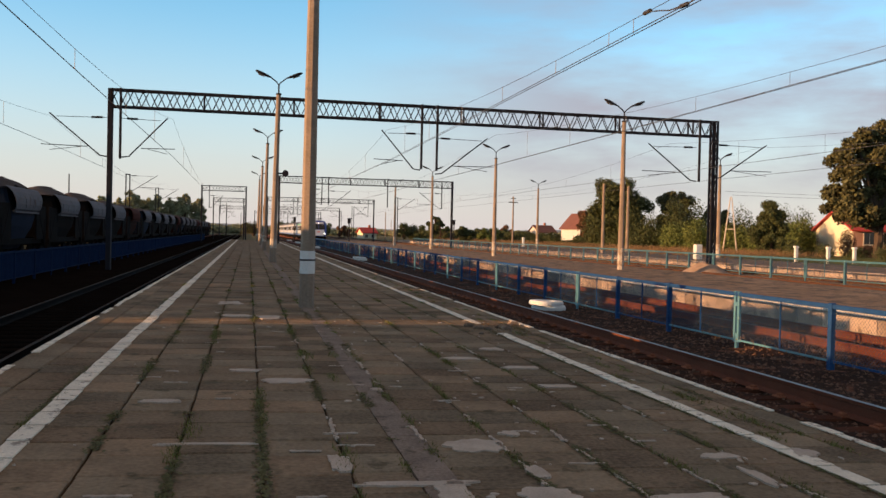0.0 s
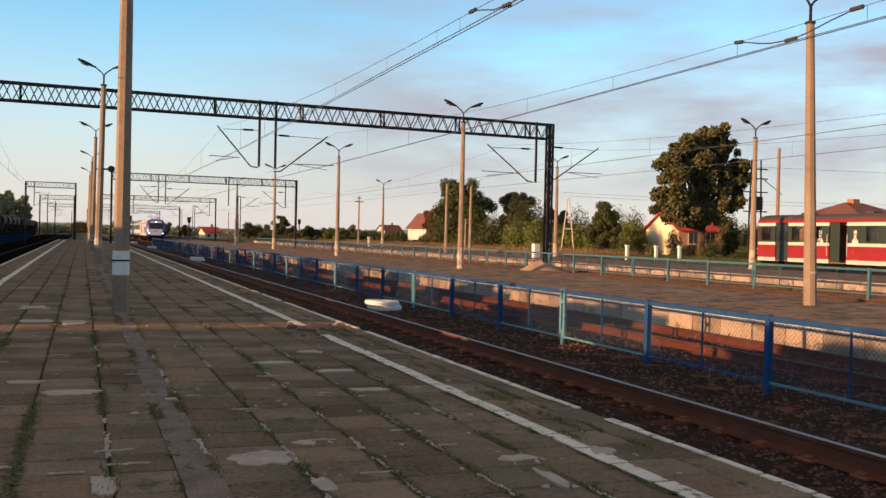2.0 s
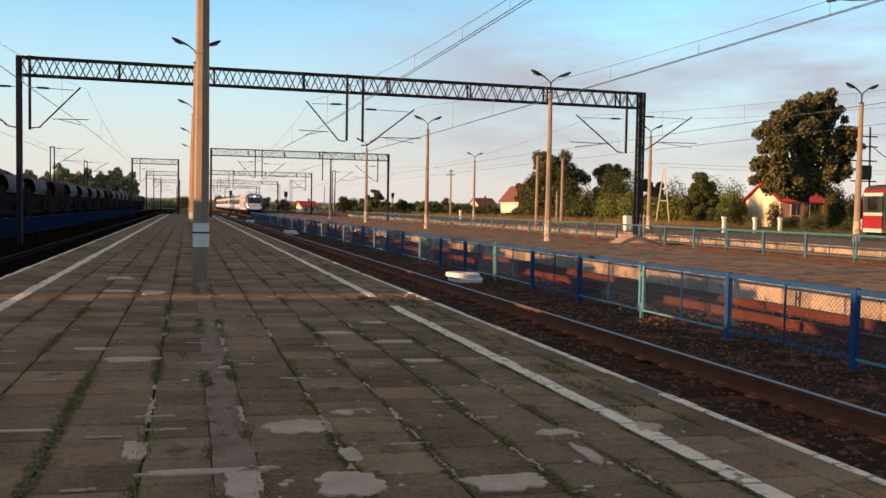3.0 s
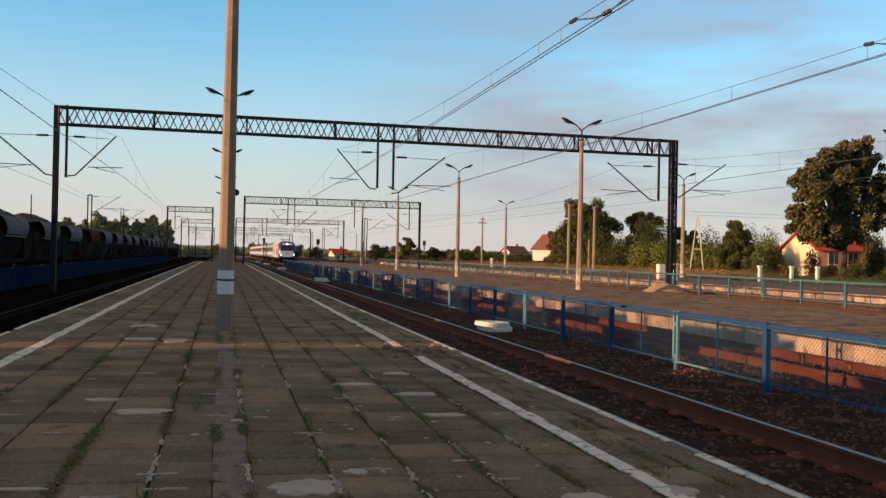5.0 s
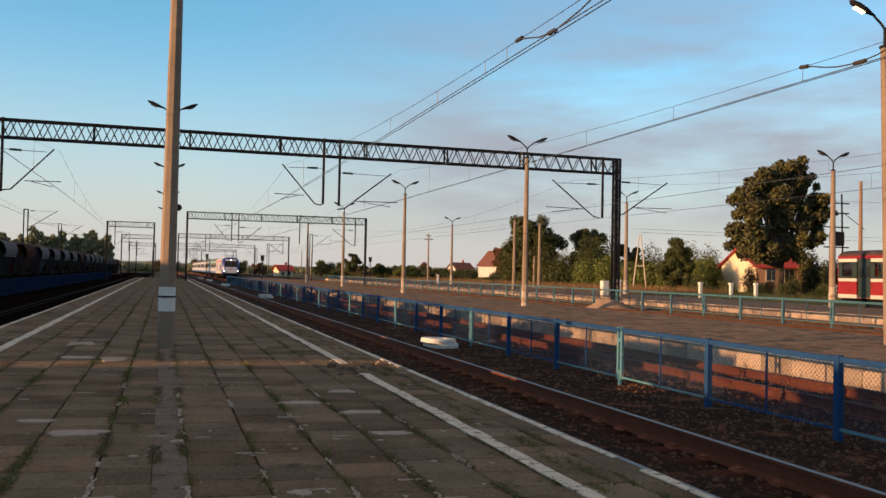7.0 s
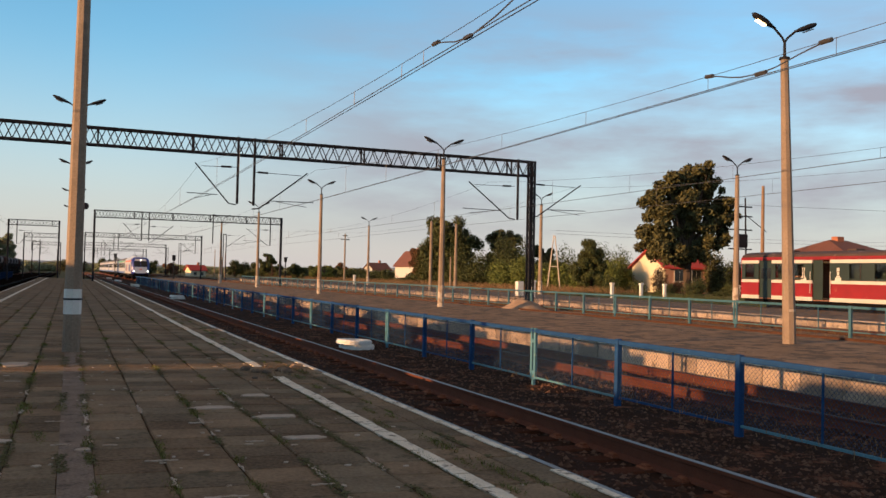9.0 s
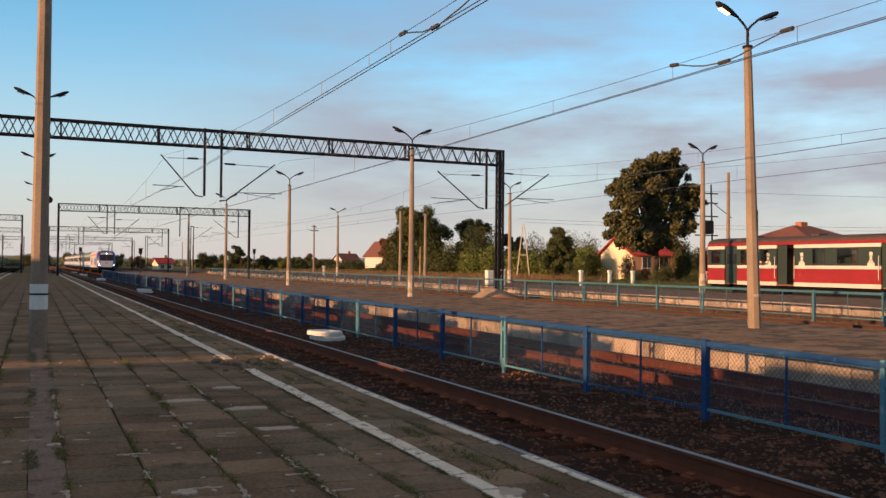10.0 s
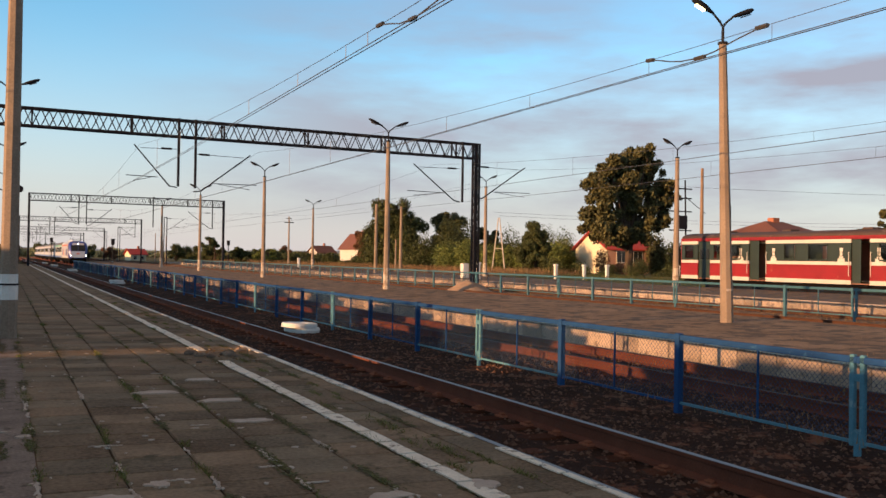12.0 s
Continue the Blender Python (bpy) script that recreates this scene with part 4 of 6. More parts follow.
# ---- red railcar ----
def railcar():
    y0, y1 = 20.8, 41.5
    t = thing("red_railcar", "red and cream railcar with dark green window band and open doors", "train", (39.4, 0, 0))
    part("underframe", S().box(-1.3, 1.3, y0 + 0.1, y1 - 0.1, 0.25, 0.53, 0.03).box(-0.9, 0.9, y0 + 6, y1 - 6, -0.1, 0.3, 0.03), DARKV, t)
    roof = []
    for i in range(13):
        a = math.pi * i / 12
        roof.append((1.42 * math.cos(a), 2.9 + 0.36 * math.sin(a) ** 0.8))
    part("roof", S().prism(roof, y0, y1), ROOFT, t, "weathered brown curved roof", True)
    for y in (24.5, 29.5, 34.5, 39.0):
        part("roof_vent", S().box(-0.35, 0.35, y - 0.3, y + 0.3, 3.22, 3.36, 0.04), ROOFT, t)
    doors = [(39.08, 40.1), (34.9, 36.1), (28.5, 29.55), (22.5, 23.6)]
    windows = [(40.45, 41.2), (37.9, 38.8), (36.7, 37.5), (32.9, 33.65), (30.9, 32.1), (26.6, 28.0), (24.4, 25.8)]
    bands = [(0.53, 0.74, CREAM, "cream lower stripe"), (0.74, 1.47, RED, "flaking red panel"), (1.47, 1.64, CREAM, "cream waist stripe"), (1.64, 2.57, DGREEN, "dark green window band"), (2.57, 2.75, CREAM, "cream upper stripe"), (2.75, 2.92, RED, "red cornice")]
    for x, s in ((-1.44, -1), (1.44, 1)):
        for z0, z1, mat, label in bands:
            cuts = sorted(doors if z1 < 2.8 else [])
            if mat is DGREEN:
                cuts = sorted(doors + windows)
            y = y0
            for a, b in cuts + [(y1, y1)]:
                if a - y > 0.01:
                    part("side_panel", S().box(min(x, x - s * 0.06), max(x, x - s * 0.06), y, a, z0 + 0.001, z1 - 0.001), mat, t, label)
                y = b
        for a, b in windows:
            w = part("window", S().box(x - s * 0.045 - 0.006, x - s * 0.045 + 0.006, a, b, 1.76, 2.5), CLEAR, t)
            w.visible_shadow = False
            fr = S().box(x - 0.02, x + 0.02, a - 0.03, a + 0.02, 1.72, 2.54).box(x - 0.02, x + 0.02, b - 0.02, b + 0.03, 1.72, 2.54).box(x - 0.02, x + 0.02, a, b, 1.68, 1.76).box(x - 0.02, x + 0.02, a, b, 2.5, 2.56).box(x - 0.015, x + 0.015, a, b, 2.2, 2.225)
            part("window_frame", fr, DGREEN, w)
        d = part("door", S().box(x - s * 0.1 - 0.03, x - s * 0.1 + 0.03, 39.08, 40.1, 0.6, 2.74, 0.01), DGREEN, t, "closed dark green folding door")
        part("door_window", S().box(x - s * 0.06 - 0.008, x - s * 0.06 + 0.008, 39.2, 39.5, 1.7, 2.3).box(x - s * 0.06 - 0.008, x - s * 0.06 + 0.008, 39.68, 39.98, 1.7, 2.3), GLASS, d)
        for a, b in doors[1:]:
            d = part("door", S().box(x - s * 0.1 - 0.025, x - s * 0.1 + 0.025, a + 0.55, b, 0.6, 2.74, 0.01), DGREEN, t, "half-open dark green sliding door")
            for yy in (a - 0.08, b + 0.08):
                part("handrail", S().tube((x + s * 0.06, yy, 0.95), (x + s * 0.06, yy, 2.1), 0.018, 0.018, 6).tube((x, yy, 0.95), (x + s * 0.06, yy, 0.95), 0.015, 0.015, 5).tube((x, yy, 2.1), (x + s * 0.06, yy, 2.1), 0.015, 0.015, 5), CREAM, t)
            part("step", S().box(min(x, x + s * 0.1), max(x, x + s * 0.1), a, b, 0.45, 0.5), DARKV, t)
    part("floor", S().box(-1.36, 1.36, y0, y1, 0.54, 0.6), INSIDE, t)
    part("inner_ceiling", S().box(-1.36, 1.36, y0, y1, 2.8, 2.84), INSIDE, t)
    for y in (36.3, 30.2):
        part("partition", S().box(-1.3, 1.3, y, y + 0.04, 0.7, 2.6), INSIDE, t)
    for y in (25, 27, 31, 33, 37.5):
        part("seat", S().box(-1.25, -0.25, y - 0.2, y + 0.2, 1.05, 1.15, 0.02).box(-1.25, -0.25, y - 0.05, y + 0.05, 1.15, 1.9, 0.02), INSIDE, t)
    part("end_wall", S().box(-1.44, 1.44, y1 - 0.005, y1 + 0.06, 0.53, 2.92, 0.02), RED, t)
    part("end_wall", S().box(-1.44, 1.44, y0 - 0.06, y0 + 0.005, 0.53, 2.92, 0.02), RED, t)
    for a in (28.0, 30.1, 34.35, 36.7):
        m = part("class_mark", S().box(-1.452, -1.446, a - 0.2, a + 0.2, 1.64, 1.8).box(-1.452, -1.446, a - 0.12, a + 0.12, 1.81, 1.9).box(-1.452, -1.446, a - 0.07, a + 0.07, 1.93, 2.1).box(-1.452, -1.446, a - 0.09, a + 0.09, 2.13, 2.32), CREAM, t, "white mark made of plain bars")
    for y in (24.5, 38.0):
        b = part("bogie_frame", S().box(-1.1, -0.98, y - 1.8, y + 1.8, -0.1, 0.25).box(0.98, 1.1, y - 1.8, y + 1.8, -0.1, 0.25), DARKV, t)
        for dy in (-1.25, 1.25):
            w = part("wheelset", WHEELS, DARKV, b)
            w.location = (0, y + dy, -0.45)
    b = part("gangway", S().box(-0.6, 0.6, y0 - 0.5, y0 - 0.06, 0.7, 2.8), DARKV, t)


railcar()

# ---- express train ----
def loco(y):
    t = thing("electric_locomotive", "silver and blue electric locomotive with lit headlights on the track", "locomotive", (12.25, y, -0.45))
    def body(inset_x, z0, z1, y0, y1, mat, name, label=""):
        prof = [(-1.47 + inset_x, z0), (1.47 - inset_x, z0), (1.47 - inset_x, z1 - 0.35), (1.15 - inset_x, z1), (-1.15 + inset_x, z1), (-1.47 + inset_x, z1 - 0.35)]
        return part(name, S().prism(prof, y0, y1), mat, t, label)
    body(0, 1.05, 3.85, 2.05, 18.6, SILVER, "body", "silver body side")
    # cab: blue shell that leans back above the nose and rounds into the roof
    levels = ((0.1, 0.95, 1.28), (-0.1, 1.2, 1.36), (-0.12, 1.6, 1.42), (0.0, 2.2, 1.46), (0.22, 2.75, 1.46), (0.5, 3.25, 1.42), (0.78, 3.55, 1.3), (1.1, 3.76, 1.1), (1.5, 3.86, 0.85))
    v, f, m = [], [], 9
    for yy, zz, ww in levels:
        for i in range(m):
            u = -1 + 2 * i / (m - 1)
            v.append((ww * math.copysign(abs(u) ** 0.75, u), yy + 0.42 * abs(u) ** 4, zz))
    for j in range(len(levels) - 1):
        f += [(j * m + i, j * m + i + 1, j * m + m + i + 1, j * m + m + i) for i in range(m - 1)]
    k = len(v)
    v += [(sx * ww, 2.1, zz) for yy, zz, ww in levels for sx in (-1, 1)]
    for j in range(len(levels) - 1):
        f += [(j * m, j * m + m, k + 2 * j + 2, k + 2 * j), (j * m + m - 1, k + 2 * j + 1, k + 2 * j + 3, j * m + 2 * m - 1)]
    top = (len(levels) - 1) * m
    f += [tuple(range(top, top + m)) + (k + 2 * len(levels) - 1, k + 2 * len(levels) - 2)]
    part("cab", S().add(v, f), LBLUE, t, "blue rounded cab shell")
    for sx in (-1, 1):
        x = sx * 1.475
        part("cab_window", S().box(min(x, x + sx * 0.012), max(x, x + sx * 0.012), 1.15, 1.85, 2.3, 3.05, 0.004), GLASS, t)
        part("wiper", S().tube((sx * 0.35, -0.03, 2.25), (sx * 0.7, 0.12, 2.75), 0.02, 0.02, 5), DARKV, t)
    part("snow_plough", S().add([(-1.3, 0.1, 0.18), (1.3, 0.1, 0.18), (1.3, -0.05, 0.6), (-1.3, -0.05, 0.6), (-1.3, 0.3, 0.18), (1.3, 0.3, 0.18), (1.3, 0.3, 0.6), (-1.3, 0.3, 0.6)],
         [(0, 1, 2, 3), (7, 6, 5, 4), (0, 4, 5, 1), (1, 5, 6, 2), (2, 6, 7, 3), (3, 7, 4, 0)]), DARKV, t)
    part("nose_panel", S().add([(-0.98, -0.2, 1.15), (0.98, -0.2, 1.15), (1.02, -0.07, 2.2), (-1.02, -0.07, 2.2), (-0.98, 0.1, 1.15), (0.98, 0.1, 1.15), (1.02, 0.2, 2.2), (-1.02, 0.2, 2.2)],
         [(0, 1, 2, 3), (7, 6, 5, 4), (0, 4, 5, 1), (1, 5, 6, 2), (2, 6, 7, 3), (3, 7, 4, 0)]), SILVER, t, "silver nose panel")
    part("red_badge", S().box(-0.25, 0.25, -0.16, -0.09, 1.72, 1.9), LRED, t)
    part("brow", S().add([(-0.95, 0.42, 3.26), (0.95, 0.42, 3.26), (0.85, 0.74, 3.57), (-0.85, 0.74, 3.57), (-0.95, 0.55, 3.24), (0.95, 0.55, 3.24), (0.85, 0.86, 3.54), (-0.85, 0.86, 3.54)],
         [(0, 1, 2, 3), (7, 6, 5, 4), (0, 4, 5, 1), (1, 5, 6, 2), (2, 6, 7, 3), (3, 7, 4, 0)]), SILVER, t, "silver brow above the windscreen")
    for sx in (-1, 1):
        part("windscreen", S().add([(sx * 0.04, -0.03, 2.28), (sx * 1.1, 0.02, 2.28), (sx * 1.06, 0.42, 3.2), (sx * 0.04, 0.38, 3.2), (sx * 0.04, 0.2, 2.28), (sx * 1.1, 0.2, 2.28), (sx * 1.06, 0.6, 3.2), (sx * 0.04, 0.6, 3.2)],
             [(0, 1, 2, 3), (7, 6, 5, 4), (0, 4, 5, 1), (1, 5, 6, 2), (2, 6, 7, 3), (3, 7, 4, 0)]), GLASS, t)
        part("headlight", S().tube((sx * 1.14, -0.1, 1.5), (sx * 1.14, 0.1, 1.5), 0.085, 0.085, 12), HEADLIGHT, t, "lit round headlight")
        part("buffer", S().tube((sx * 0.87, -0.6, 0.95), (sx * 0.87, 0.1, 0.95), 0.1, 0.1, 8).tube((sx * 0.87, -0.65, 0.95), (sx * 0.87, -0.6, 0.95), 0.25, 0.25, 12), DARKV, t)
        x = sx * 1.475
        part("side_stripe", S().box(min(x, x + sx * 0.012), max(x, x + sx * 0.012), 2.1, 18.4, 3.1, 3.32), LRED, t, "orange-red stripe")
        part("side_stripe", S().box(min(x, x + sx * 0.012), max(x, x + sx * 0.012), 1.3, 18.5, 1.05, 1.18), CREAM, t, "pale sill stripe")
        part("side_grille", S().box(min(x, x + sx * 0.015), max(x, x + sx * 0.015), 4.0, 7.2, 1.5, 2.6), LBLUE, t, "blue side panel")
        part("side_grille", S().box(min(x, x + sx * 0.015), max(x, x + sx * 0.015), 14.6, 16.4, 1.5, 2.6), LBLUE, t, "blue side panel")
        part("side_mark", S().box(min(x, x + sx * 0.015), max(x, x + sx * 0.015), 12.6, 13.4, 1.5, 2.7), LRED, t, "red side mark")
    part("headlight", S().tube((0, 0.52, 3.42), (0, 0.75, 3.42), 0.09, 0.09, 12), HEADLIGHT, t, "lit round headlight")
    part("underframe", S().box(-1.3, 1.3, 0.6, 18.4, 0.5, 1.06, 0.03).box(-1.3, 1.3, 0.02, 0.6, 0.35, 1.0, 0.03), DARKV, t)
    part("roof_gear", S().box(-0.7, 0.7, 4, 8, 3.85, 4.05, 0.04).box(-0.6, 0.6, 10, 16, 3.85, 4.1, 0.04), SILVER, t)
    pan = S().tube((-0.5, 3.0, 3.95), (-0.5, 4.4, 4.2), 0.03, 0.03, 5).tube((0.5, 3.0, 3.95), (0.5, 4.4, 4.2), 0.03, 0.03, 5).tube((-0.9, 3.0, 4.25), (0.9, 3.0, 4.25), 0.03, 0.03, 5)
    pan.tube((-0.3, 17.4, 3.9), (-0.15, 15.9, 4.75), 0.03, 0.03, 5).tube((0.3, 17.4, 3.9), (0.15, 15.9, 4.75), 0.03, 0.03, 5).tube((0, 15.9, 4.75), (0, 17.2, 5.4), 0.03, 0.03, 5).tube((-0.8, 17.2, 5.42), (0.8, 17.2, 5.42), 0.03, 0.03, 5)
    part("pantograph", pan, STEEL, t)
    for yy in (4.0, 14.6):
        b = part("bogie_frame", S().box(-1.15, -1.0, yy - 2, yy + 2, 0.35, 0.75).box(1.0, 1.15, yy - 2, yy + 2, 0.35, 0.75), DARKV, t)
        for dy in (-1.4, 1.4):
            w = part("wheelset", WHEELS, DARKV, b)
            w.location = (0, yy + dy, 0)


def coach(y, k):
    t = thing("passenger_coach", "white and blue express coach with green upper band" if k == 0 else "pale grey express coach with blue sill", "coach", (12.25, y, -0.45), "coaches of the express train")
    roof = [(1.4 * math.cos(math.pi * i / 10), 3.45 + 0.6 * math.sin(math.pi * i / 10)) for i in range(11)]
    part("roof", S().prism(roof, 0, 25.8), GALV, t, "grey curved roof", True)
    part("body", S().box(-1.36, 1.36, 0.02, 25.78, 1.0, 3.46, 0.04), COACHW, t)
    for x in (-1.366, 1.366):
        a, b = min(x, x * 1.006), max(x, x * 1.006)
        part("stripe", S().box(a, b, 0.1, 25.7, 1.02, 1.35), COACHB, t, "blue sill stripe")
        if k == 0:
            part("stripe", S().box(a, b, 0.1, 25.7, 3.12, 3.4), COACHG, t, "green upper stripe")
        for i in range(11):
            part("window", S().box(a - 0.004, b + 0.004, 2.4 + i * 1.95, 3.7 + i * 1.95, 2.05, 3.0, 0.003), GLASS, t)
        for yy in (0.5, 24.5):
            part("door", S().box(a - 0.004, b + 0.004, yy, yy + 0.8, 1.05, 3.2), COACHB if k else COACHG, t)
    part("underframe", S().box(-1.2, 1.2, 0.3, 25.5, 0.55, 1.0), DARKV, t)
    for yy in (3.2, 22.6):
        b = part("bogie_frame", S().box(-1.1, -0.98, yy - 1.6, yy + 1.6, 0.3, 0.6).box(0.98, 1.1, yy - 1.6, yy + 1.6, 0.3, 0.6), DARKV, t)
        for dy in (-1.25, 1.25):
            w = part("wheelset", WHEELS, DARKV, b)
            w.location = (0, yy + dy, 0)


LOCO_Y = 158.0
loco(LOCO_Y)
for k in range(6):
    coach(LOCO_Y + 19.5 + k * 26.4, k)


# ---- houses ----
def window_part(t, x, y, z, w, h, axis):
    """A framed window on a wall; axis is the wall's normal."""
    d = 0.06
    if axis == "y":
        fr = part("window", S().box(x - w / 2 - 0.08, x + w / 2 + 0.08, y - d, y + 0.02, z - 0.08, z + h + 0.08), CREAM, t)
        part("pane", S().box(x - w / 2, x - 0.03, y - d - 0.01, y, z, z + h), GLASS, fr)
        part("pane", S().box(x + 0.03, x + w / 2, y - d - 0.01, y, z, z + h), GLASS, fr)
        part("sill", S().box(x - w / 2 - 0.15, x + w / 2 + 0.15, y - d - 0.12, y, z - 0.16, z - 0.08), CREAM, fr)
    else:
        fr = part("window", S().box(x - d, x + 0.02, y - w / 2 - 0.08, y + w / 2 + 0.08, z - 0.08, z + h + 0.08), CREAM, t)
        part("pane", S().box(x - d - 0.01, x, y - w / 2, y - 0.03, z, z + h), GLASS, fr)
        part("pane", S().box(x - d - 0.01, x, y + 0.03, y + w / 2, z, z + h), GLASS, fr)
        part("sill", S().box(x - d - 0.12, x, y - w / 2 - 0.15, y + w / 2 + 0.15, z - 0.16, z - 0.08), CREAM, fr)


def gable_roof(x0, x1, y0, y1, eave, ridge, over, along, thick=0.16):
    s = Shape()
    if along == "x":
        ym = (y0 + y1) / 2
        for ya in (y0 - over, y1 + over):
            v = [(x0 - over, ya, eave - 0.15), (x1 + over, ya, eave - 0.15), (x1 + over, ym, ridge), (x0 - over, ym, ridge)]
            s.add(v + [(x, y, z + thick) for x, y, z in v], [(0, 1, 2, 3), (7, 6, 5, 4), (0, 4, 5, 1), (1, 5, 6, 2), (2, 6, 7, 3), (3, 7, 4, 0)])
    else:
        xm = (x0 + x1) / 2
        for xa in (x0 - over, x1 + over):
            v = [(xa, y0 - over, eave - 0.15), (xa, y1 + over, eave - 0.15), (xm, y1 + over, ridge), (xm, y0 - over, ridge)]
            s.add(v + [(x, y, z + thick) for x, y, z in v], [(0, 1, 2, 3), (7, 6, 5, 4), (0, 4, 5, 1), (1, 5, 6, 2), (2, 6, 7, 3), (3, 7, 4, 0)])
    return s


def house(at, turn, w, d, eave, ridge, wall, front, roof, label, along="x", wins=(), chimney=True):
    t = thing("house", label, "house", at, turn=turn)
    gables = S().box(0, w, 0, d, -0.6, eave)
    if along == "x":
        gables.add([(0.0, 0, eave), (0.0, d, eave), (0.0, d / 2, ridge), (w, 0, eave), (w, d, eave), (w, d / 2, ridge)], [(0, 1, 2), (3, 5, 4), (0, 2, 5, 3), (1, 4, 5, 2)])
    else:
        gables.add([(0, 0, eave), (w, 0, eave), (w / 2, 0, ridge), (0, d, eave), (w, d, eave), (w / 2, d, ridge)], [(0, 1, 2), (3, 5, 4), (0, 2, 5, 3), (1, 4, 5, 2)])
    part("wall", gables, wall, t)
    if front:
        part("front_wall", S().box(0.02, w - 0.02, -0.05, 0.01, -0.6, eave - 0.02), front, t)
    part("roof", gable_roof(0, w, 0, d, eave, ridge, 0.45, along), roof, t, "tiled roof")
    if chimney:
        part("chimney", S().box(w * 0.6, w * 0.6 + 0.6, d / 2 - 0.3, d / 2 + 0.3, eave, ridge + 0.9, 0.03), BRICK, t)
    for x, y, z, ww, hh, ax in wins:
        window_part(t, x, y, z, ww, hh, ax)
    return t


house((67.1, 87.3, -0.1), -7, 5.8, 8.2, 3.1, 5.2, YELLOW, PINK, REDROOF, "yellow and pink rendered house with a red roof behind a garden", "x",
      [(1.9, -0.05, 1.5, 1.3, 1.3, "y"), (4.2, -0.05, 1.5, 1.2, 1.3, "y")])
house((74.2, 190.0, 0.0), 8, 5.6, 9.0, 3.4, 6.9, CREAM, None, BROWNROOF, "old brick house with a steep brown roof among trees", "y", [(2.8, 0.0, 1.2, 1.4, 1.3, "y")])
house((88.0, 260.0, 0.0), 10, 6.0, 7.0, 2.6, 4.8, CREAM, None, BROWNROOF, "low house with a brown roof far behind the tracks", "x", [(4, 0, 1, 1.4, 1.2, "y")])
house((33.4, 262.0, -0.7), 12, 4.4, 5.0, 2.0, 3.5, YELLOW, None, REDROOF, "small white house with a bright red roof far along the line", "x", [(1.2, 0, 0.6, 0.8, 0.9, "y"), (3.2, 0, 0.6, 0.8, 0.9, "y")])
station = thing("brick_building", "low building with brown hipped roof and brick chimney", "building", (65.1, 60.0, -0.1))
part("wall", S().box(2.1, 8.4, 0.3, 9, -0.6, 4.4), BRICK, station)
part("roof", S().add([(1.7, 0, 4.3), (8.8, 0, 4.3), (8.8, 9.3, 4.3), (1.7, 9.3, 4.3), (4.2, 4.6, 5.85), (6.6, 4.6, 5.85)], [(0, 1, 5, 4), (1, 2, 5), (2, 3, 4, 5), (3, 0, 4), (3, 2, 1, 0)]), BROWNROOF, station, "brown hipped roof")
part("chimney", S().box(4.9, 5.8, 4.2, 5.0, 5.2, 6.2, 0.04).box(4.8, 5.9, 4.1, 5.1, 5.55, 5.66), BRICK, station)


# ---- trees and hedges ----
def leaf_cloud(name, centres, count, leaf, seed, mat):
    """Many small leaf quads in uneven clumps. centres: (x, y, z, rx, ry, rz)."""
    rng = np.random.default_rng(seed)
    c = np.array(centres, float)
    vol = c[:, 3] * c[:, 4] * c[:, 5]
    pick = rng.choice(len(c), count, p=vol ** 0.8 / (vol ** 0.8).sum())
    d = rng.normal(size=(count, 3))
    d /= np.linalg.norm(d, axis=1)[:, None]
    r = rng.random(count) ** 0.38 * (0.8 + 0.38 * rng.random(count))
    p = c[pick, :3] + d * c[pick, 3:] * r[:, None]
    u = rng.normal(size=(count, 3)) + d * 0.2
    u /= np.linalg.norm(u, axis=1)[:, None]
    w = np.cross(u, d + rng.normal(size=(count, 3)) * 0.6)
    w /= np.linalg.norm(w, axis=1)[:, None]
    s = leaf * (0.6 + 0.8 * rng.random(count))[:, None]
    v = np.stack([p - u * s, p + w * s * 0.55, p + u * s, p - w * s * 0.55], 1).reshape(-1, 3)
    me = bpy.data.meshes.new(name)
    me.from_pydata(v.tolist(), [], np.arange(count * 4).reshape(-1, 4).tolist())
    me.materials.append(mat)
    return me


def clumps(rng, centre, radii, n, size):
    out = []
    for _ in range(n):
        d = rng.normal(size=3)
        d /= np.linalg.norm(d)
        k = rng.random() ** 0.45
        q = size * (0.7 + 0.6 * rng.random())
        out.append((centre[0] + d[0] * radii[0] * k, centre[1] + d[1] * radii[1] * k, centre[2] + d[2] * radii[2] * k, q, q, q * 0.95))
    return out


def tree(at, height, width, low, label, mat, seed, leaves=5000, leaf=0.28, n=26, lobes=None, depth=None, size=0.1):
    """Tapered trunk, limbs and a crown of leaf clumps. low: height of the crown's lower rim."""
    rng = np.random.default_rng(seed)
    t = thing("tree", label, "tree", at)
    mid = (height + low) / 2
    trunk = S().path([(0, 0, -0.4), (0.05 * width / 8, 0, low * 0.6), (0.1, 0.1, mid), (0.0, 0.1, height * 0.85)], 0.035 * width, 8)
    cs = []
    for cx, cz, rx, rz, k in lobes or [(0, mid, width / 2 * 0.8, (height - low) / 2 * 0.85, n)]:
        cs += clumps(rng, (cx, 0, cz), (rx, (depth or width) / 2 * 0.8, rz), int(k * 1.25), width * size)
    for c in cs[::3]:
        trunk.tube((0.05, 0, low * 0.75 + 0.25 * (c[2] - low)), c[:3], 0.012 * width, 0.004 * width, 5)
    part("trunk", trunk, BARK, t)
    part("crown", leaf_cloud("crown", cs, int(leaves * 5.4), leaf * 0.5, seed, mat), mat, t)
    return t


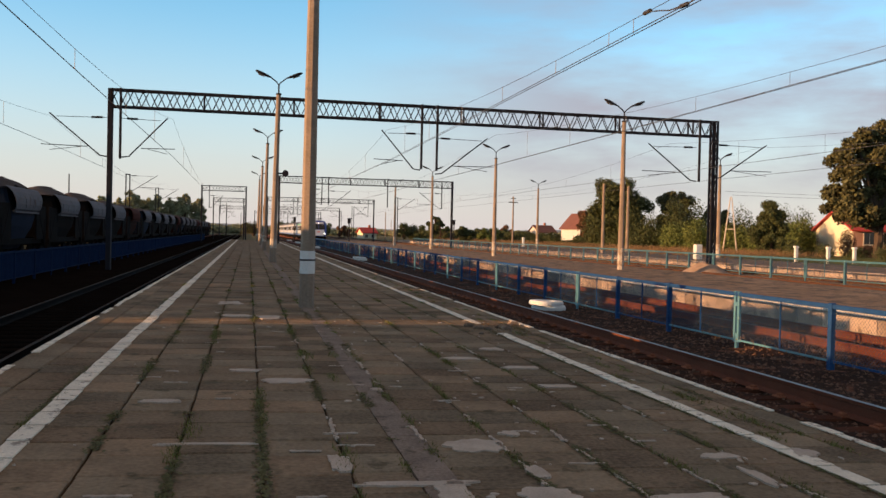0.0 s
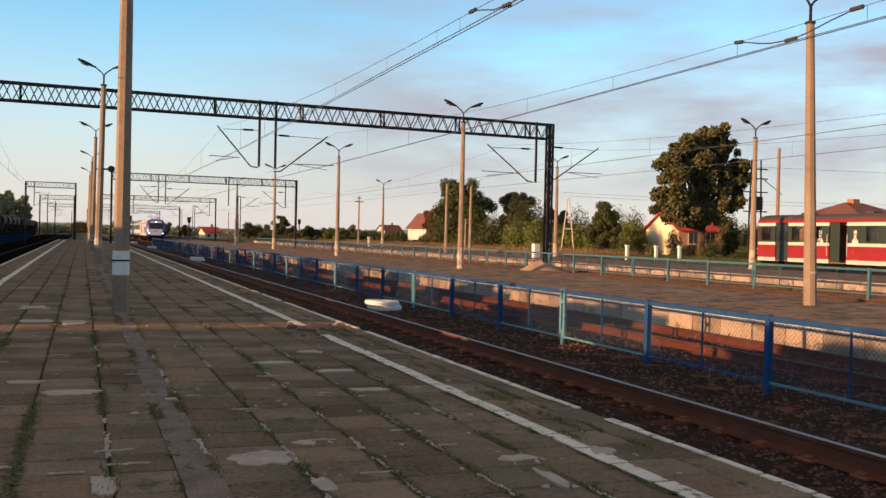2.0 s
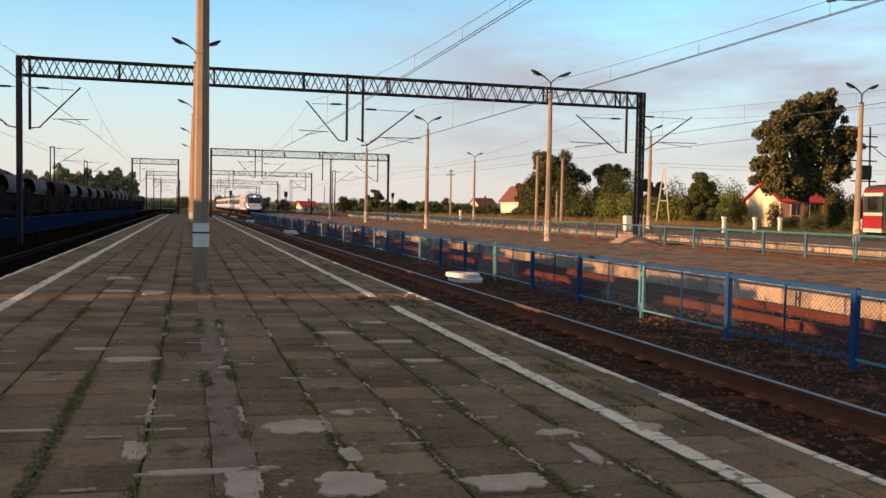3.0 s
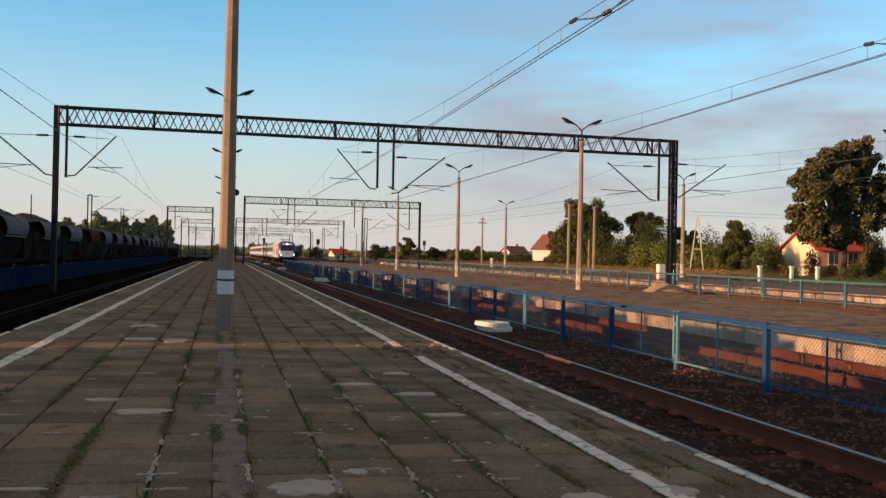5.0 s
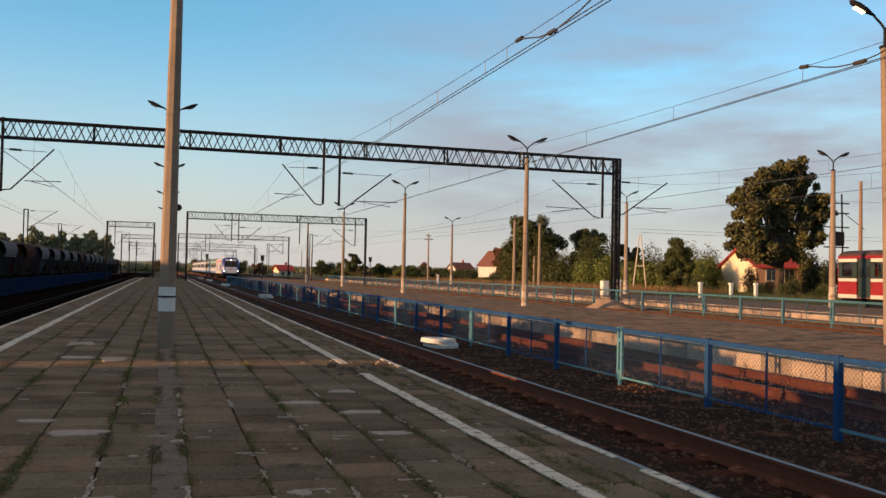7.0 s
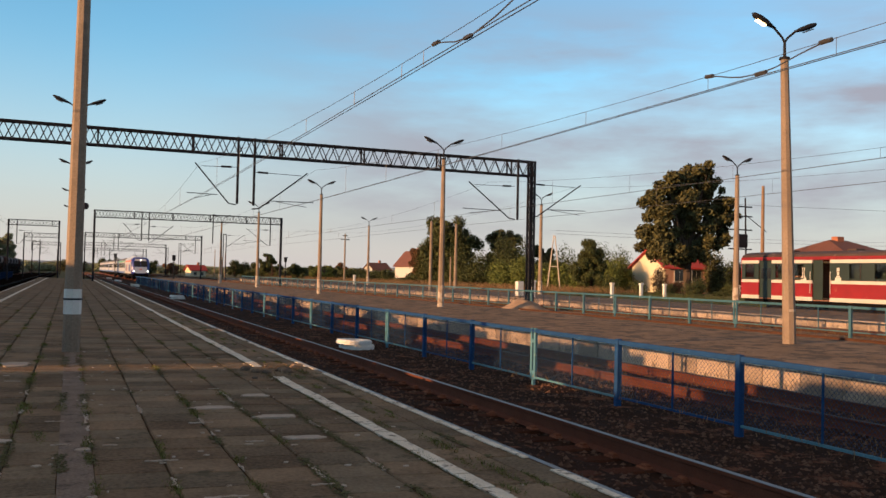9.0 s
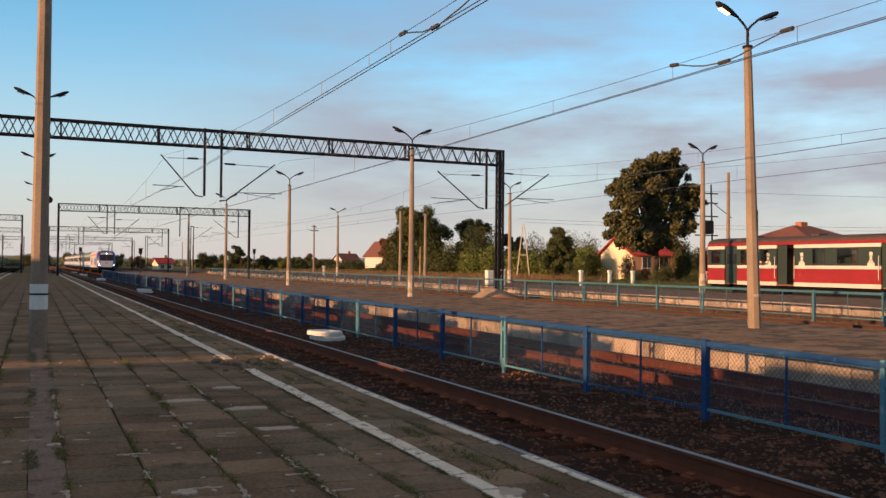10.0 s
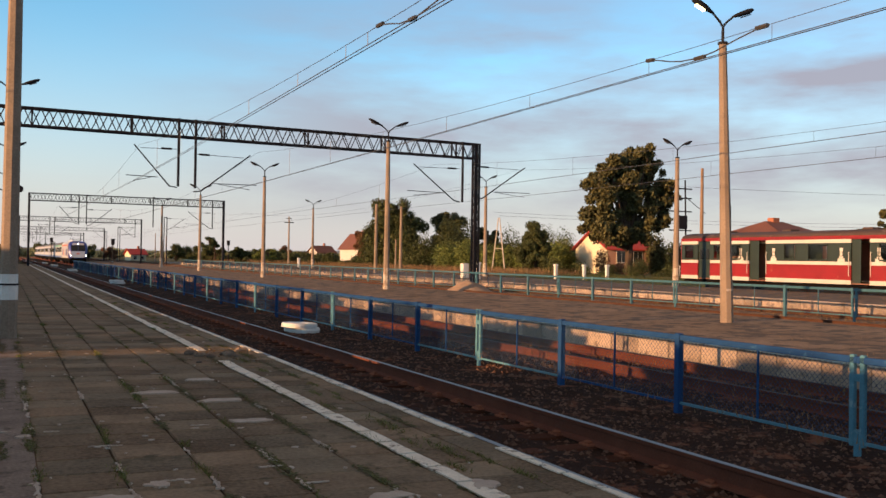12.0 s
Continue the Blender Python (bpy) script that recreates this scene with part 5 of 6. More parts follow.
tree((64.5, 80.0, -0.2), 15.7, 13.5, 3.6, "tall dense broadleaf tree in front of the yellow house", LEAFD, 3, 10000, 0.4, 60,
     [(0.2, 9.0, 4.4, 3.2, 46), (1.4, 13.6, 1.7, 2.0, 18), (3.2, 12.2, 1.6, 1.8, 12), (-1.8, 12.4, 1.9, 1.7, 14), (4.8, 9.2, 1.8, 2.4, 18), (-3.8, 9.6, 1.8, 1.9, 14), (-4.4, 6.6, 1.6, 1.8, 14), (3.0, 6.4, 2.2, 1.2, 10), (-2.6, 4.6, 2.4, 0.9, 14), (-4.6, 5.4, 1.2, 1.0, 8), (0.6, 4.6, 1.6, 1.6, 12)], 5.0, 0.05)
tree((43.4, 205.0, -0.5), 6.6, 5.6, 0.4, "loose slim-stemmed tree beside the line", LEAF, 15, 3000, 0.26, 30)
tree((57.5, 130.0, -0.4), 12.2, 9.5, 2.0, "large dense broadleaf tree beside the line", LEAF, 5, 11000, 0.32, 40, [(-1.0, 9.0, 2.3, 2.4, 34), (2.4, 7.0, 2.4, 2.4, 30), (-1.8, 5.6, 2.8, 2.8, 34), (0.4, 3.6, 4.2, 2.6, 44)])
tree((68.0, 131.0, -0.4), 10.2, 7.5, 1.5, "dark round broadleaf tree behind the hedge", LEAFD, 6, 9000, 0.3, 34, [(-0.6, 7.4, 2.3, 1.9, 34), (0.4, 4.2, 3.4, 2.6, 40)])
tree((75.0, 131.0, -0.4), 8.0, 6.0, 1.5, "dark broadleaf tree behind the hedge", LEAFD, 7, 3500, 0.34, 22)
tree((56.6, 140.0, -0.4), 7.8, 5.5, 0.6, "reddish-brown leaved tree beside the old house", LEAFR, 8, 7000, 0.26, 34)
tree((52.3, 80.5, -0.2), 6.0, 4.9, 0.2, "loose light-green shrub tree behind the fence", LEAF, 9, 7000, 0.17, 60, [(0, 2.6, 1.9, 1.9, 44), (0.1, 4.4, 1.1, 1.2, 20)])
tree((123.0, 90.0, -0.2), 10.8, 6.0, 2.5, "broadleaf tree behind the railcar", LEAFD, 12, 3000, 0.38, 22)
tree((118.0, 92.0, -0.2), 7.6, 7.0, 2.5, "broadleaf tree behind the railcar", LEAF, 13, 3000, 0.36, 22)
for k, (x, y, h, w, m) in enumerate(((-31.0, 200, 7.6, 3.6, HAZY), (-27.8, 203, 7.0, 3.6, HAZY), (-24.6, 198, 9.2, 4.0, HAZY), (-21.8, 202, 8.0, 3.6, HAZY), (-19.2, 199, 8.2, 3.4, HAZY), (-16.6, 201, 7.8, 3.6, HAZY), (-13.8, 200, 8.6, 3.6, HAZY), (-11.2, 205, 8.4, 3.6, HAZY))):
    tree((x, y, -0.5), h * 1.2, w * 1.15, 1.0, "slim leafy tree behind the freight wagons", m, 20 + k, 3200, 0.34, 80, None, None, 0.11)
for k, (x, y, h, w, m) in enumerate(((43.0, 172, 3.8, 6, LEAF), (47.0, 168, 3.2, 6, LEAFY), (44.0, 252, 4.8, 5, LEAF), (26.5, 250, 4.2, 5, LEAFR), (44.0, 202, 4.6, 6, LEAF), (56.0, 190, 3.6, 8, LEAF), (24.0, 300, 5.0, 10, LEAF), (14.0, 330, 5.5, 12, LEAF), (62.0, 230, 4.6, 9, LEAF), (78.0, 262, 5.0, 8, LEAFR), (48.0, 260, 4.5, 12, LEAF), (2.0, 345, 5.0, 14, LEAFD))):
    tree((x, y, -0.5), h, w, 0.2, "low leafy bush beside the line", m, 40 + k, 1500, 0.32, 14)


def hedge(points, height, width, mat, seed, label, name="hedge", leaves=300, leaf=0.25):
    rng = np.random.default_rng(seed)
    cs, total = [], 0
    for (xa, ya), (xb, yb) in zip(points, points[1:]):
        n = max(2, int(math.hypot(xb - xa, yb - ya) / 1.3))
        for i in range(n):
            u = (i + rng.random()) / n
            h = height * (0.35 + 0.85 * rng.random())
            cs.append((xa + (xb - xa) * u, ya + (yb - ya) * u + rng.normal() * width * 0.3, h * 0.45 - 0.2, width * 0.5, width * 0.5, h * 0.55))
        total += n
    ob = part(name, leaf_cloud(name, cs, int(total * leaves * 2.2), leaf * 0.45, seed, mat), mat)
    tagged(ob, label, "hedge", kind="stuff")


hedge([(56, 139), (58, 122), (68, 124), (78, 118), (86, 116)], 7.0, 4.2, LEAF, 61, "thick mixed green hedge and scrub below the trees", leaves=900, leaf=0.3)
hedge([(58, 112), (70, 109), (84, 104), (92, 100)], 4.0, 3.5, LEAF, 69, "dark green scrub behind the garden", leaves=900, leaf=0.3)
hedge([(52, 104), (58, 96), (62, 92), (68, 96)], 4.0, 3.2, LEAFY, 62, "sunlit yellow-green scrub behind the shrub tree", leaves=1100)
hedge([(62, 84), (65, 82.5), (68, 81.5)], 2.7, 1.9, LEAFR, 63, "reddish garden shrubs in front of the house", leaves=700, leaf=0.18)
hedge([(50, 76), (56, 73), (64, 70), (74, 67)], 1.9, 1.8, LEAF, 64, "low garden weeds and grass in front of the house", leaves=400, leaf=0.16)
hedge([(72.5, 84), (75.5, 81.5)], 6.6, 2.6, LEAFD, 65, "tall dark shrubs beside the tree and transformer poles", leaves=1800, leaf=0.26)
hedge([(52, 172), (62, 165), (78, 168), (90, 175)], 2.3, 4.0, LEAF, 68, "green scrub in front of the old house", leaves=450, leaf=0.36)
hedge([(40, 210), (60, 210), (80, 225), (100, 240)], 2.6, 5, LEAF, 66, "distant green scrub along the line", leaves=420, leaf=0.4)
hedge([(-60, 420), (0, 430), (60, 420), (140, 400), (240, 330)], 3.6, 9, HAZY, 67, "far treeline on the horizon in haze-paled green", leaves=160, leaf=1.0)


def dry_grass(x0, x1, y0, y1, count, h, mat, seed, name, label, z=-0.6, clear=None):
    rng = np.random.default_rng(seed)
    x = x0 + (x1 - x0) * rng.random(count)
    y = y0 + (y1 - y0) * rng.random(count) ** 1.3
    hh = h * (0.4 + 0.9 * rng.random(count))
    a = rng.random(count) * 6.28
    w = 0.005 + 0.012 * h
    lean = rng.normal(size=(count, 2)) * 0.3 * h
    base = np.stack([x, y, np.full(count, z)], 1)
    side = np.stack([np.cos(a) * w, np.sin(a) * w, np.zeros(count)], 1)
    tip = base + np.stack([lean[:, 0], lean[:, 1], hh], 1)
    v = np.stack([base - side, base + side, tip], 1).reshape(-1, 3)
    me = bpy.data.meshes.new(name)
    me.from_pydata(v.tolist(), [], np.arange(count * 3).reshape(-1, 3).tolist())
    me.materials.append(mat)
    tagged(part(name, me, mat), label, "grass", kind="stuff")


dry_grass(42, 53, 72, 220, 46000, 0.95, DRY, 71, "dry_grass", "tall sunlit dry brown grass beyond the far platform", -0.35)
dry_grass(42, 56, 28, 76, 34000, 0.62, LEAF, 77, "tall_grass", "tall dark green grass and weeds in front of the garden", -0.36)
dry_grass(23.2, 29.2, 12, 150, 12000, 0.2, DRY, 72, "dry_weeds", "dry weeds between the weedy tracks", -0.32)
dry_grass(20.2, 23.2, 12, 120, 5000, 0.12, DRY, 73, "dry_weeds", "dry weeds between the weedy tracks", -0.3)
dry_grass(9.2, 13.9, 5, 60, 4500, 0.09, DRY, 74, "dry_weeds", "sparse dry weeds on the ballast", -0.5)
dry_grass(3.7, 4.6, 12.5, 14.6, 260, 0.045, DRY, 76, "dry_weeds", "dry weeds among crumbled concrete at the platform edge", -0.06)
dry_grass(14.5, 20.3, 6, 90, 2200, 0.04, DRY, 75, "dry_weeds", "sparse dry weeds on the dirt platform", -0.1)

# ---- poles and small things behind ----
def plain_pole(x, y, z0, top, r, label, mat=POLE, cross=False):
    t = thing("utility_pole", label, "utility pole", (x, y, z0))
    part("shaft", S().tube((0, 0, -0.4), (0, 0, top - z0), r, r * 0.65, 8), mat, t)
    if cross:
        part("crossarm", S().box(-0.7, 0.7, -0.06, 0.06, top - z0 - 0.95, top - z0 - 0.83), STEEL, t)
        part("crossarm", S().box(-0.4, 0.4, -0.06, 0.06, top - z0 - 0.35, top - z0 - 0.25), STEEL, t)


plain_pole(31.6, 75, -0.5, 6.4, 0.18, "plain concrete post behind the far platform")
plain_pole(38.5, 85, -0.5, 6.9, 0.2, "plain concrete post behind the far platform")
plain_pole(37.5, 84, -0.5, 3.4, 0.12, "short concrete post behind the far platform")
plain_pole(39.8, 130, -0.5, 7.5, 0.16, "utility pole with crossarms", cross=True)
plain_pole(66.0, 70, -0.2, 11.3, 0.22, "sunlit wooden utility pole", mat=material("pole_wood", (0.21, 0.135, 0.088), 0.85, vary=0.3, scale=2, fine=14, bump=0.3))
plain_pole(66.0, 66, -0.2, 7.2, 0.14, "dark slim pole behind the railcar", mat=STEEL)
plain_pole(-26.2, 140, -0.5, 9.2, 0.12, "slim far pole behind the wagons", mat=STEEL)
for x, y, z in ((48, 300, 6), (20, 260, 7), (41, 250, 6.5), (-5.5, 230, 8), (12, 280, 7), (33, 215, 6.5), (3.2, 200, 6.8), (-2.5, 300, 7)):
    plain_pole(x, y, -0.5, z, 0.13, "far slim pole along the line", mat=POLE if x > 25 else STEEL)
def signal_post(x, y, top):
    t = thing("railway_signal", "slim railway signal post with dark hooded head", "signal", (x, y, -0.5), "signals along the line")
    part("post", S().tube((0, 0, -0.1), (0, 0, top), 0.08, 0.08, 8), STEEL, t)
    part("signal_head", S().box(-0.28, 0.28, -0.18, 0.12, top - 0.2, top + 0.7, 0.08), STEEL, t)
    part("hood", S().box(-0.36, 0.36, -0.4, 0.05, top + 0.62, top + 0.72, 0.02), STEEL, t)
    part("ladder", S().box(-0.2, -0.17, 0.15, 0.18, 0, top).box(0.17, 0.2, 0.15, 0.18, 0, top), STEEL, t)


signal_post(9.6, 190, 4.2)
signal_post(16.8, 150, 3.6)
signal_post(39.8, 170, 4.1)
PALEWOOD = material("pale_wood", (0.42, 0.36, 0.3), 0.85, vary=0.25, scale=2, fine=14, bump=0.2)
aframe = thing("a_frame_pole", "pale wooden A-frame utility pole behind the fence", "utility pole", (56.2, 95, -0.2), turn=-31)
for sx in (-1, 1):
    part("leg", S().tube((sx * 0.85, 0, -0.3), (sx * 0.07, 0, 6.9), 0.09, 0.06, 8), PALEWOOD, aframe)
part("crossbar", S().box(-0.5, 0.5, -0.05, 0.05, 3.0, 3.1), PALEWOOD, aframe)
trafo = thing("transformer_pole", "dark steel lattice transformer mast with crossarms", "transformer mast", (64.9, 72, -0.2))
for sx in (-1, 1):
    part("leg", S().tube((sx * 0.9, 0, -0.3), (sx * 0.6, 0, 10.4), 0.1, 0.08, 6), STEEL, trafo)
for z in (2.5, 5.0, 7.0, 8.4, 9.4):
    part("crossarm", S().box(-1.5, 1.5, -0.07, 0.07, z, z + 0.12), STEEL, trafo)
part("transformer", S().box(-0.6, 0.6, -0.5, 0.4, 5.2, 6.6, 0.08), STEEL, trafo, "dark transformer box")
part("stay", S().tube((0.7, 0, 8.6), (1.6, -2, 6.8), 0.04, 0.04, 5), STEEL, trafo)
cab = thing("equipment_cabinet", "white weathered equipment cabinet beside the line", "cabinet", (29.9, 54.4, 0.07))
part("body", S().box(-0.24, 0.24, -0.2, 0.2, 0.1, 1.1, 0.03), WHITE, cab)
part("door", S().box(-0.2, 0.2, -0.215, -0.2, 0.2, 1.0), WHITE, cab)
part("plinth", S().box(-0.2, 0.2, -0.16, 0.16, -0.02, 0.1), POLE, cab)
for x, y in ((31.6, 55.5), (42.6, 62), (45.5, 62), (47.9, 62), (35.2, 110)):
    t = thing("white_post", "short whitewashed concrete post", "post", (x, y, -0.45 if x > 40 else 0.05), "white concrete posts")
    part("shaft", S().box(-0.13, 0.13, -0.12, 0.12, -0.1, 1.6 if x > 40 else 1.2, 0.03), WHITE, t)
    part("cap", S().box(-0.17, 0.17, -0.16, 0.16, 1.44 if x > 40 else 1.05, 1.62 if x > 40 else 1.22, 0.03), WHITE, t)
gate = thing("white_barrier", "low white wooden barrier in the garden", "barrier", (70.2, 78, -0.1))
for x in (0.0, 1.5, 3.0):
    part("post", S().box(x - 0.06, x + 0.06, -0.06, 0.06, -0.2, 1.2), WHITE, gate)
for z in (0.5, 1.0):
    part("board", S().box(0, 3.0, -0.09, -0.06, z, z + 0.16), WHITE, gate)
line = thing("power_line", "slack power line cables crossing behind the trees", "cable")
for z, yb in ((7.4, 96.0), (6.9, 94.5), (9.5, 73.0)):
    pts = [(56 + 70 * u, yb - 26 * u, z + 0.6 * (2 * u - 1) ** 2 - 0.6) for u in np.linspace(0, 1, 12)]
    part("cable", S().path(pts, 0.014, 4), CABLE, line)
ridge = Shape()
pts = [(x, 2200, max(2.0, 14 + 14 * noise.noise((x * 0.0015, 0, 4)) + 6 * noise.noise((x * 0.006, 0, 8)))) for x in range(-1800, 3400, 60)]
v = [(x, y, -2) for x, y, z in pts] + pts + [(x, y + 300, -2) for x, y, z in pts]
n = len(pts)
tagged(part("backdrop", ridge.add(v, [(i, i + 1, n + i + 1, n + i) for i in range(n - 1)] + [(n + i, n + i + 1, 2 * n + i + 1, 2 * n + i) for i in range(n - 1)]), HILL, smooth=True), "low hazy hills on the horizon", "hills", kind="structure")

# ---- platform slabs, lines, edges and weeds ----
COLS = [(-1.95, -1.5), (-1.5, -0.92), (-0.92, -0.38), (-0.38, 0.155), (0.155, 0.69), (0.69, 1.08), (1.08, 1.3), (1.3, 1.83), (1.83, 2.36), (2.36, 2.89), (2.89, 3.42), (3.42, 3.87), (3.87, 4.47)]
ROW = 0.47
rng = np.random.default_rng(9)


def slab_shape(w, l, s=None, at=(0, 0, 0), slope=0.0, jitter=0.006):
    s = s or Shape()
    g = 0.008
    j = [(rng.uniform(-jitter, jitter), rng.uniform(-jitter, jitter)) for _ in range(4)]
    corners = [(-w / 2 + g, -l / 2 + g), (w / 2 - g, -l / 2 + g), (w / 2 - g, l / 2 - g), (-w / 2 + g, l / 2 - g)]
    v = []
    for z, inset in ((-0.06, 0.0), (-0.012, 0.0), (0.0, 0.011)):
        for (x, y), (a, b) in zip(corners, j):
            xx, yy = x + a - math.copysign(inset, x), y + b - math.copysign(inset, y)
            v.append((at[0] + xx, at[1] + yy, at[2] + z - slope * xx))
    f = [(8, 9, 10, 11)] + [(r * 4 + i, r * 4 + (i + 1) % 4, r * 4 + 4 + (i + 1) % 4, r * 4 + 4 + i) for r in range(2) for i in range(4)]
    return s.add(v, f)


widths = sorted({round(b - a, 3) for a, b in COLS})
KINDS = {w: [slab_shape(w, ROW).mesh("paving_slab") for _ in range(3)] for w in widths}
far_slabs = Shape()
for c, (a, b) in enumerate(COLS):
    if c == 6:
        continue
    off = rng.uniform(-0.07, 0.07) + 0.012 * c
    y = -11.946 + ROW / 2 + off
    while y < PLAT_END - 1:
        x = (a + b) / 2
        dz = rng.normal() * 0.002
        if 3.0 < y < 14.6:
            ob = part("paving_slab", KINDS[round(b - a, 3)][rng.integers(3)], SLAB, platform)
            ob.matrix_basis = pose(x, y, plat(x) + dz, rng.normal() * 0.3, math.degrees(TILT) + rng.normal() * 0.22, rng.normal() * 0.35)
        else:
            slab_shape(b - a, ROW, far_slabs, (x, y, plat(x) + dz), TILT)
        y += ROW
a, b = COLS[6]
strip = S()
for k in range(-12, 122, 2):
    jx = [d + rng.normal() * 0.004 for d in (-0.014, 0.014, 0.014, -0.014)]
    v = [(a + jx[0], k, plat(a) + 0.003), (b + jx[1], k, plat(b) + 0.003), (b + jx[2], k + 1.99, plat(b) + 0.003), (a + jx[3], k + 1.99, plat(a) + 0.003)]
    v += [(x, y, z - 0.06) for x, y, z in v]
    strip.add(v, [(0, 1, 2, 3), (0, 4, 5, 1), (1, 5, 6, 2), (2, 6, 7, 3), (3, 7, 4, 0)])
part("cable_trench", strip, TRENCH, platform, "smooth grey concrete strip over a trench")
tagged(part("paving_slabs", far_slabs, SLAB, platform, "worn concrete paving slabs"), kind="stuff")

CURB = S().box(-0.0, 0.34, 0.006, 0.994, -0.14, 0.0, 0.014).mesh("edge_slab")
for k in range(-12, 126):
    for x, flip in ((4.47, 0), (-2.29, 0)):
        if k < 70:
            ob = part("edge_slab", CURB, SLAB, platform)
            ob.matrix_basis = pose(x + random.uniform(-0.015, 0.015), k, plat(x) + random.uniform(-0.006, 0.006), 0, math.degrees(TILT), random.uniform(-0.5, 0.5))
far_edge = Shape()
for k in range(70, 126):
    for x in (4.42, -2.29):
        far_edge.box(x, x + 0.34, k + 0.006, k + 0.994, plat(x) - 0.14, plat(x + 0.17))
tagged(part("edge_slabs", far_edge, SLAB, platform), kind="stuff")


def painted_line(x, w, y0, y1, gaps, label):
    t = thing("painted_line", label, "painted line", kind="structure")
    y = y0
    while y < y1:
        l = ROW if y < 60 else ROW * 4
        if not any(a < y < b for a, b in gaps) and not (w < 0.1 and random.random() < 0.06):
            x0, x1 = x - w / 2 + random.uniform(-0.016, 0.012), x + w / 2 + random.uniform(-0.014, 0.016)
            dy = 0.016 if y < 60 else 0.0
            v = [(x0, y + dy, plat(x0) + 0.011), (x1, y + dy + random.uniform(0, 0.01), plat(x1) + 0.011), (x1, y + l - dy, plat(x1) + 0.011), (x0, y + l - dy + random.uniform(-0.01, 0.01), plat(x0) + 0.011)]
            v += [(a, b, c - 0.012) for a, b, c in v]
            part("paint_segment", S().add(v, [(0, 1, 2, 3), (0, 4, 5, 1), (1, 5, 6, 2), (2, 6, 7, 3), (3, 7, 4, 0)]), PAINT, t)
        y += l


painted_line(4.765, 0.07, -11.946, 124, [(13.0, 13.9), (19.2, 19.8)], "flaking white paint along the platform edge")
painted_line(-2.25, 0.07, -11.946, 124, [(9.2, 9.8), (15.4, 15.9)], "flaking white paint along the platform edge")
painted_line(3.95, 0.145, -11.946, 124, [(12.7, 14.2)], "worn white painted safety line on slabs beside the track")
painted_line(-1.42, 0.15, -11.946, 124, [], "worn white painted safety line on slabs beside the shaded track")


def patch(x, y, w, l, seed, label="flat smear of pale mortar on the slabs"):
    n, v = 46, []
    for i in range(n):
        a = 2 * math.pi * i / n
        c, e = math.cos(a), math.sin(a)
        k = (abs(c) ** 3.5 + abs(e) ** 3.5) ** (-1 / 3.5)  # squarish, stopped by the joints
        k *= 0.9 + 0.4 * noise.noise((c * 1.3, e * 1.3, seed)) + 0.2 * noise.noise((c * 3.4, e * 3.4, seed + 5)) + 0.12 * noise.noise((c * 9, e * 9, seed + 9))
        px, py = x + math.cos(a) * w / 2 * k, y + math.sin(a) * l / 2 * k
        v.append((px, py, plat(px) + 0.012))
    v += [(a, b, c - 0.015) for a, b, c in v]
    f = [tuple(range(n))] + [(i, n + i, n + (i + 1) % n, (i + 1) % n) for i in range(n)]
    tagged(part("mortar_patch", S().add(v, f), MORTAR), label, "mortar patch", "mortar patches")


for k, (x, y, w, l) in enumerate(((1.64, 5.64, 0.46, 0.34), (1.0, 4.74, 0.8, 0.1), (1.22, 4.5, 0.22, 0.6), (1.76, 4.4, 0.4, 0.4), (2.6, 4.3, 0.5, 0.3), (3.3, 4.75, 0.1, 0.4), (1.86, 4.95, 0.14, 0.3), (0.64, 5.25, 0.14, 0.42), (-0.2, 5.78, 0.7, 0.06), (4.05, 5.35, 0.2, 0.24), (3.32, 5.28, 0.3, 0.16), (2.58, 10.05, 0.5, 0.2), (3.15, 9.36, 0.5, 0.24), (3.13, 8.12, 0.46, 0.16), (0.43, 8.35, 0.46, 0.3), (2.0, 6.03, 0.14, 0.16), (0.42, 14.7, 0.4, 0.6), (-0.12, 14.9, 0.5, 0.5), (-0.65, 7.3, 0.35, 0.14), (0.02, 9.0, 0.3, 0.18), (3.25, 11.0, 0.35, 0.25), (1.25, 7.9, 0.12, 0.12), (-0.3, 17.5, 0.45, 0.7))):
    patch(x, y, w, l, k * 1.7)
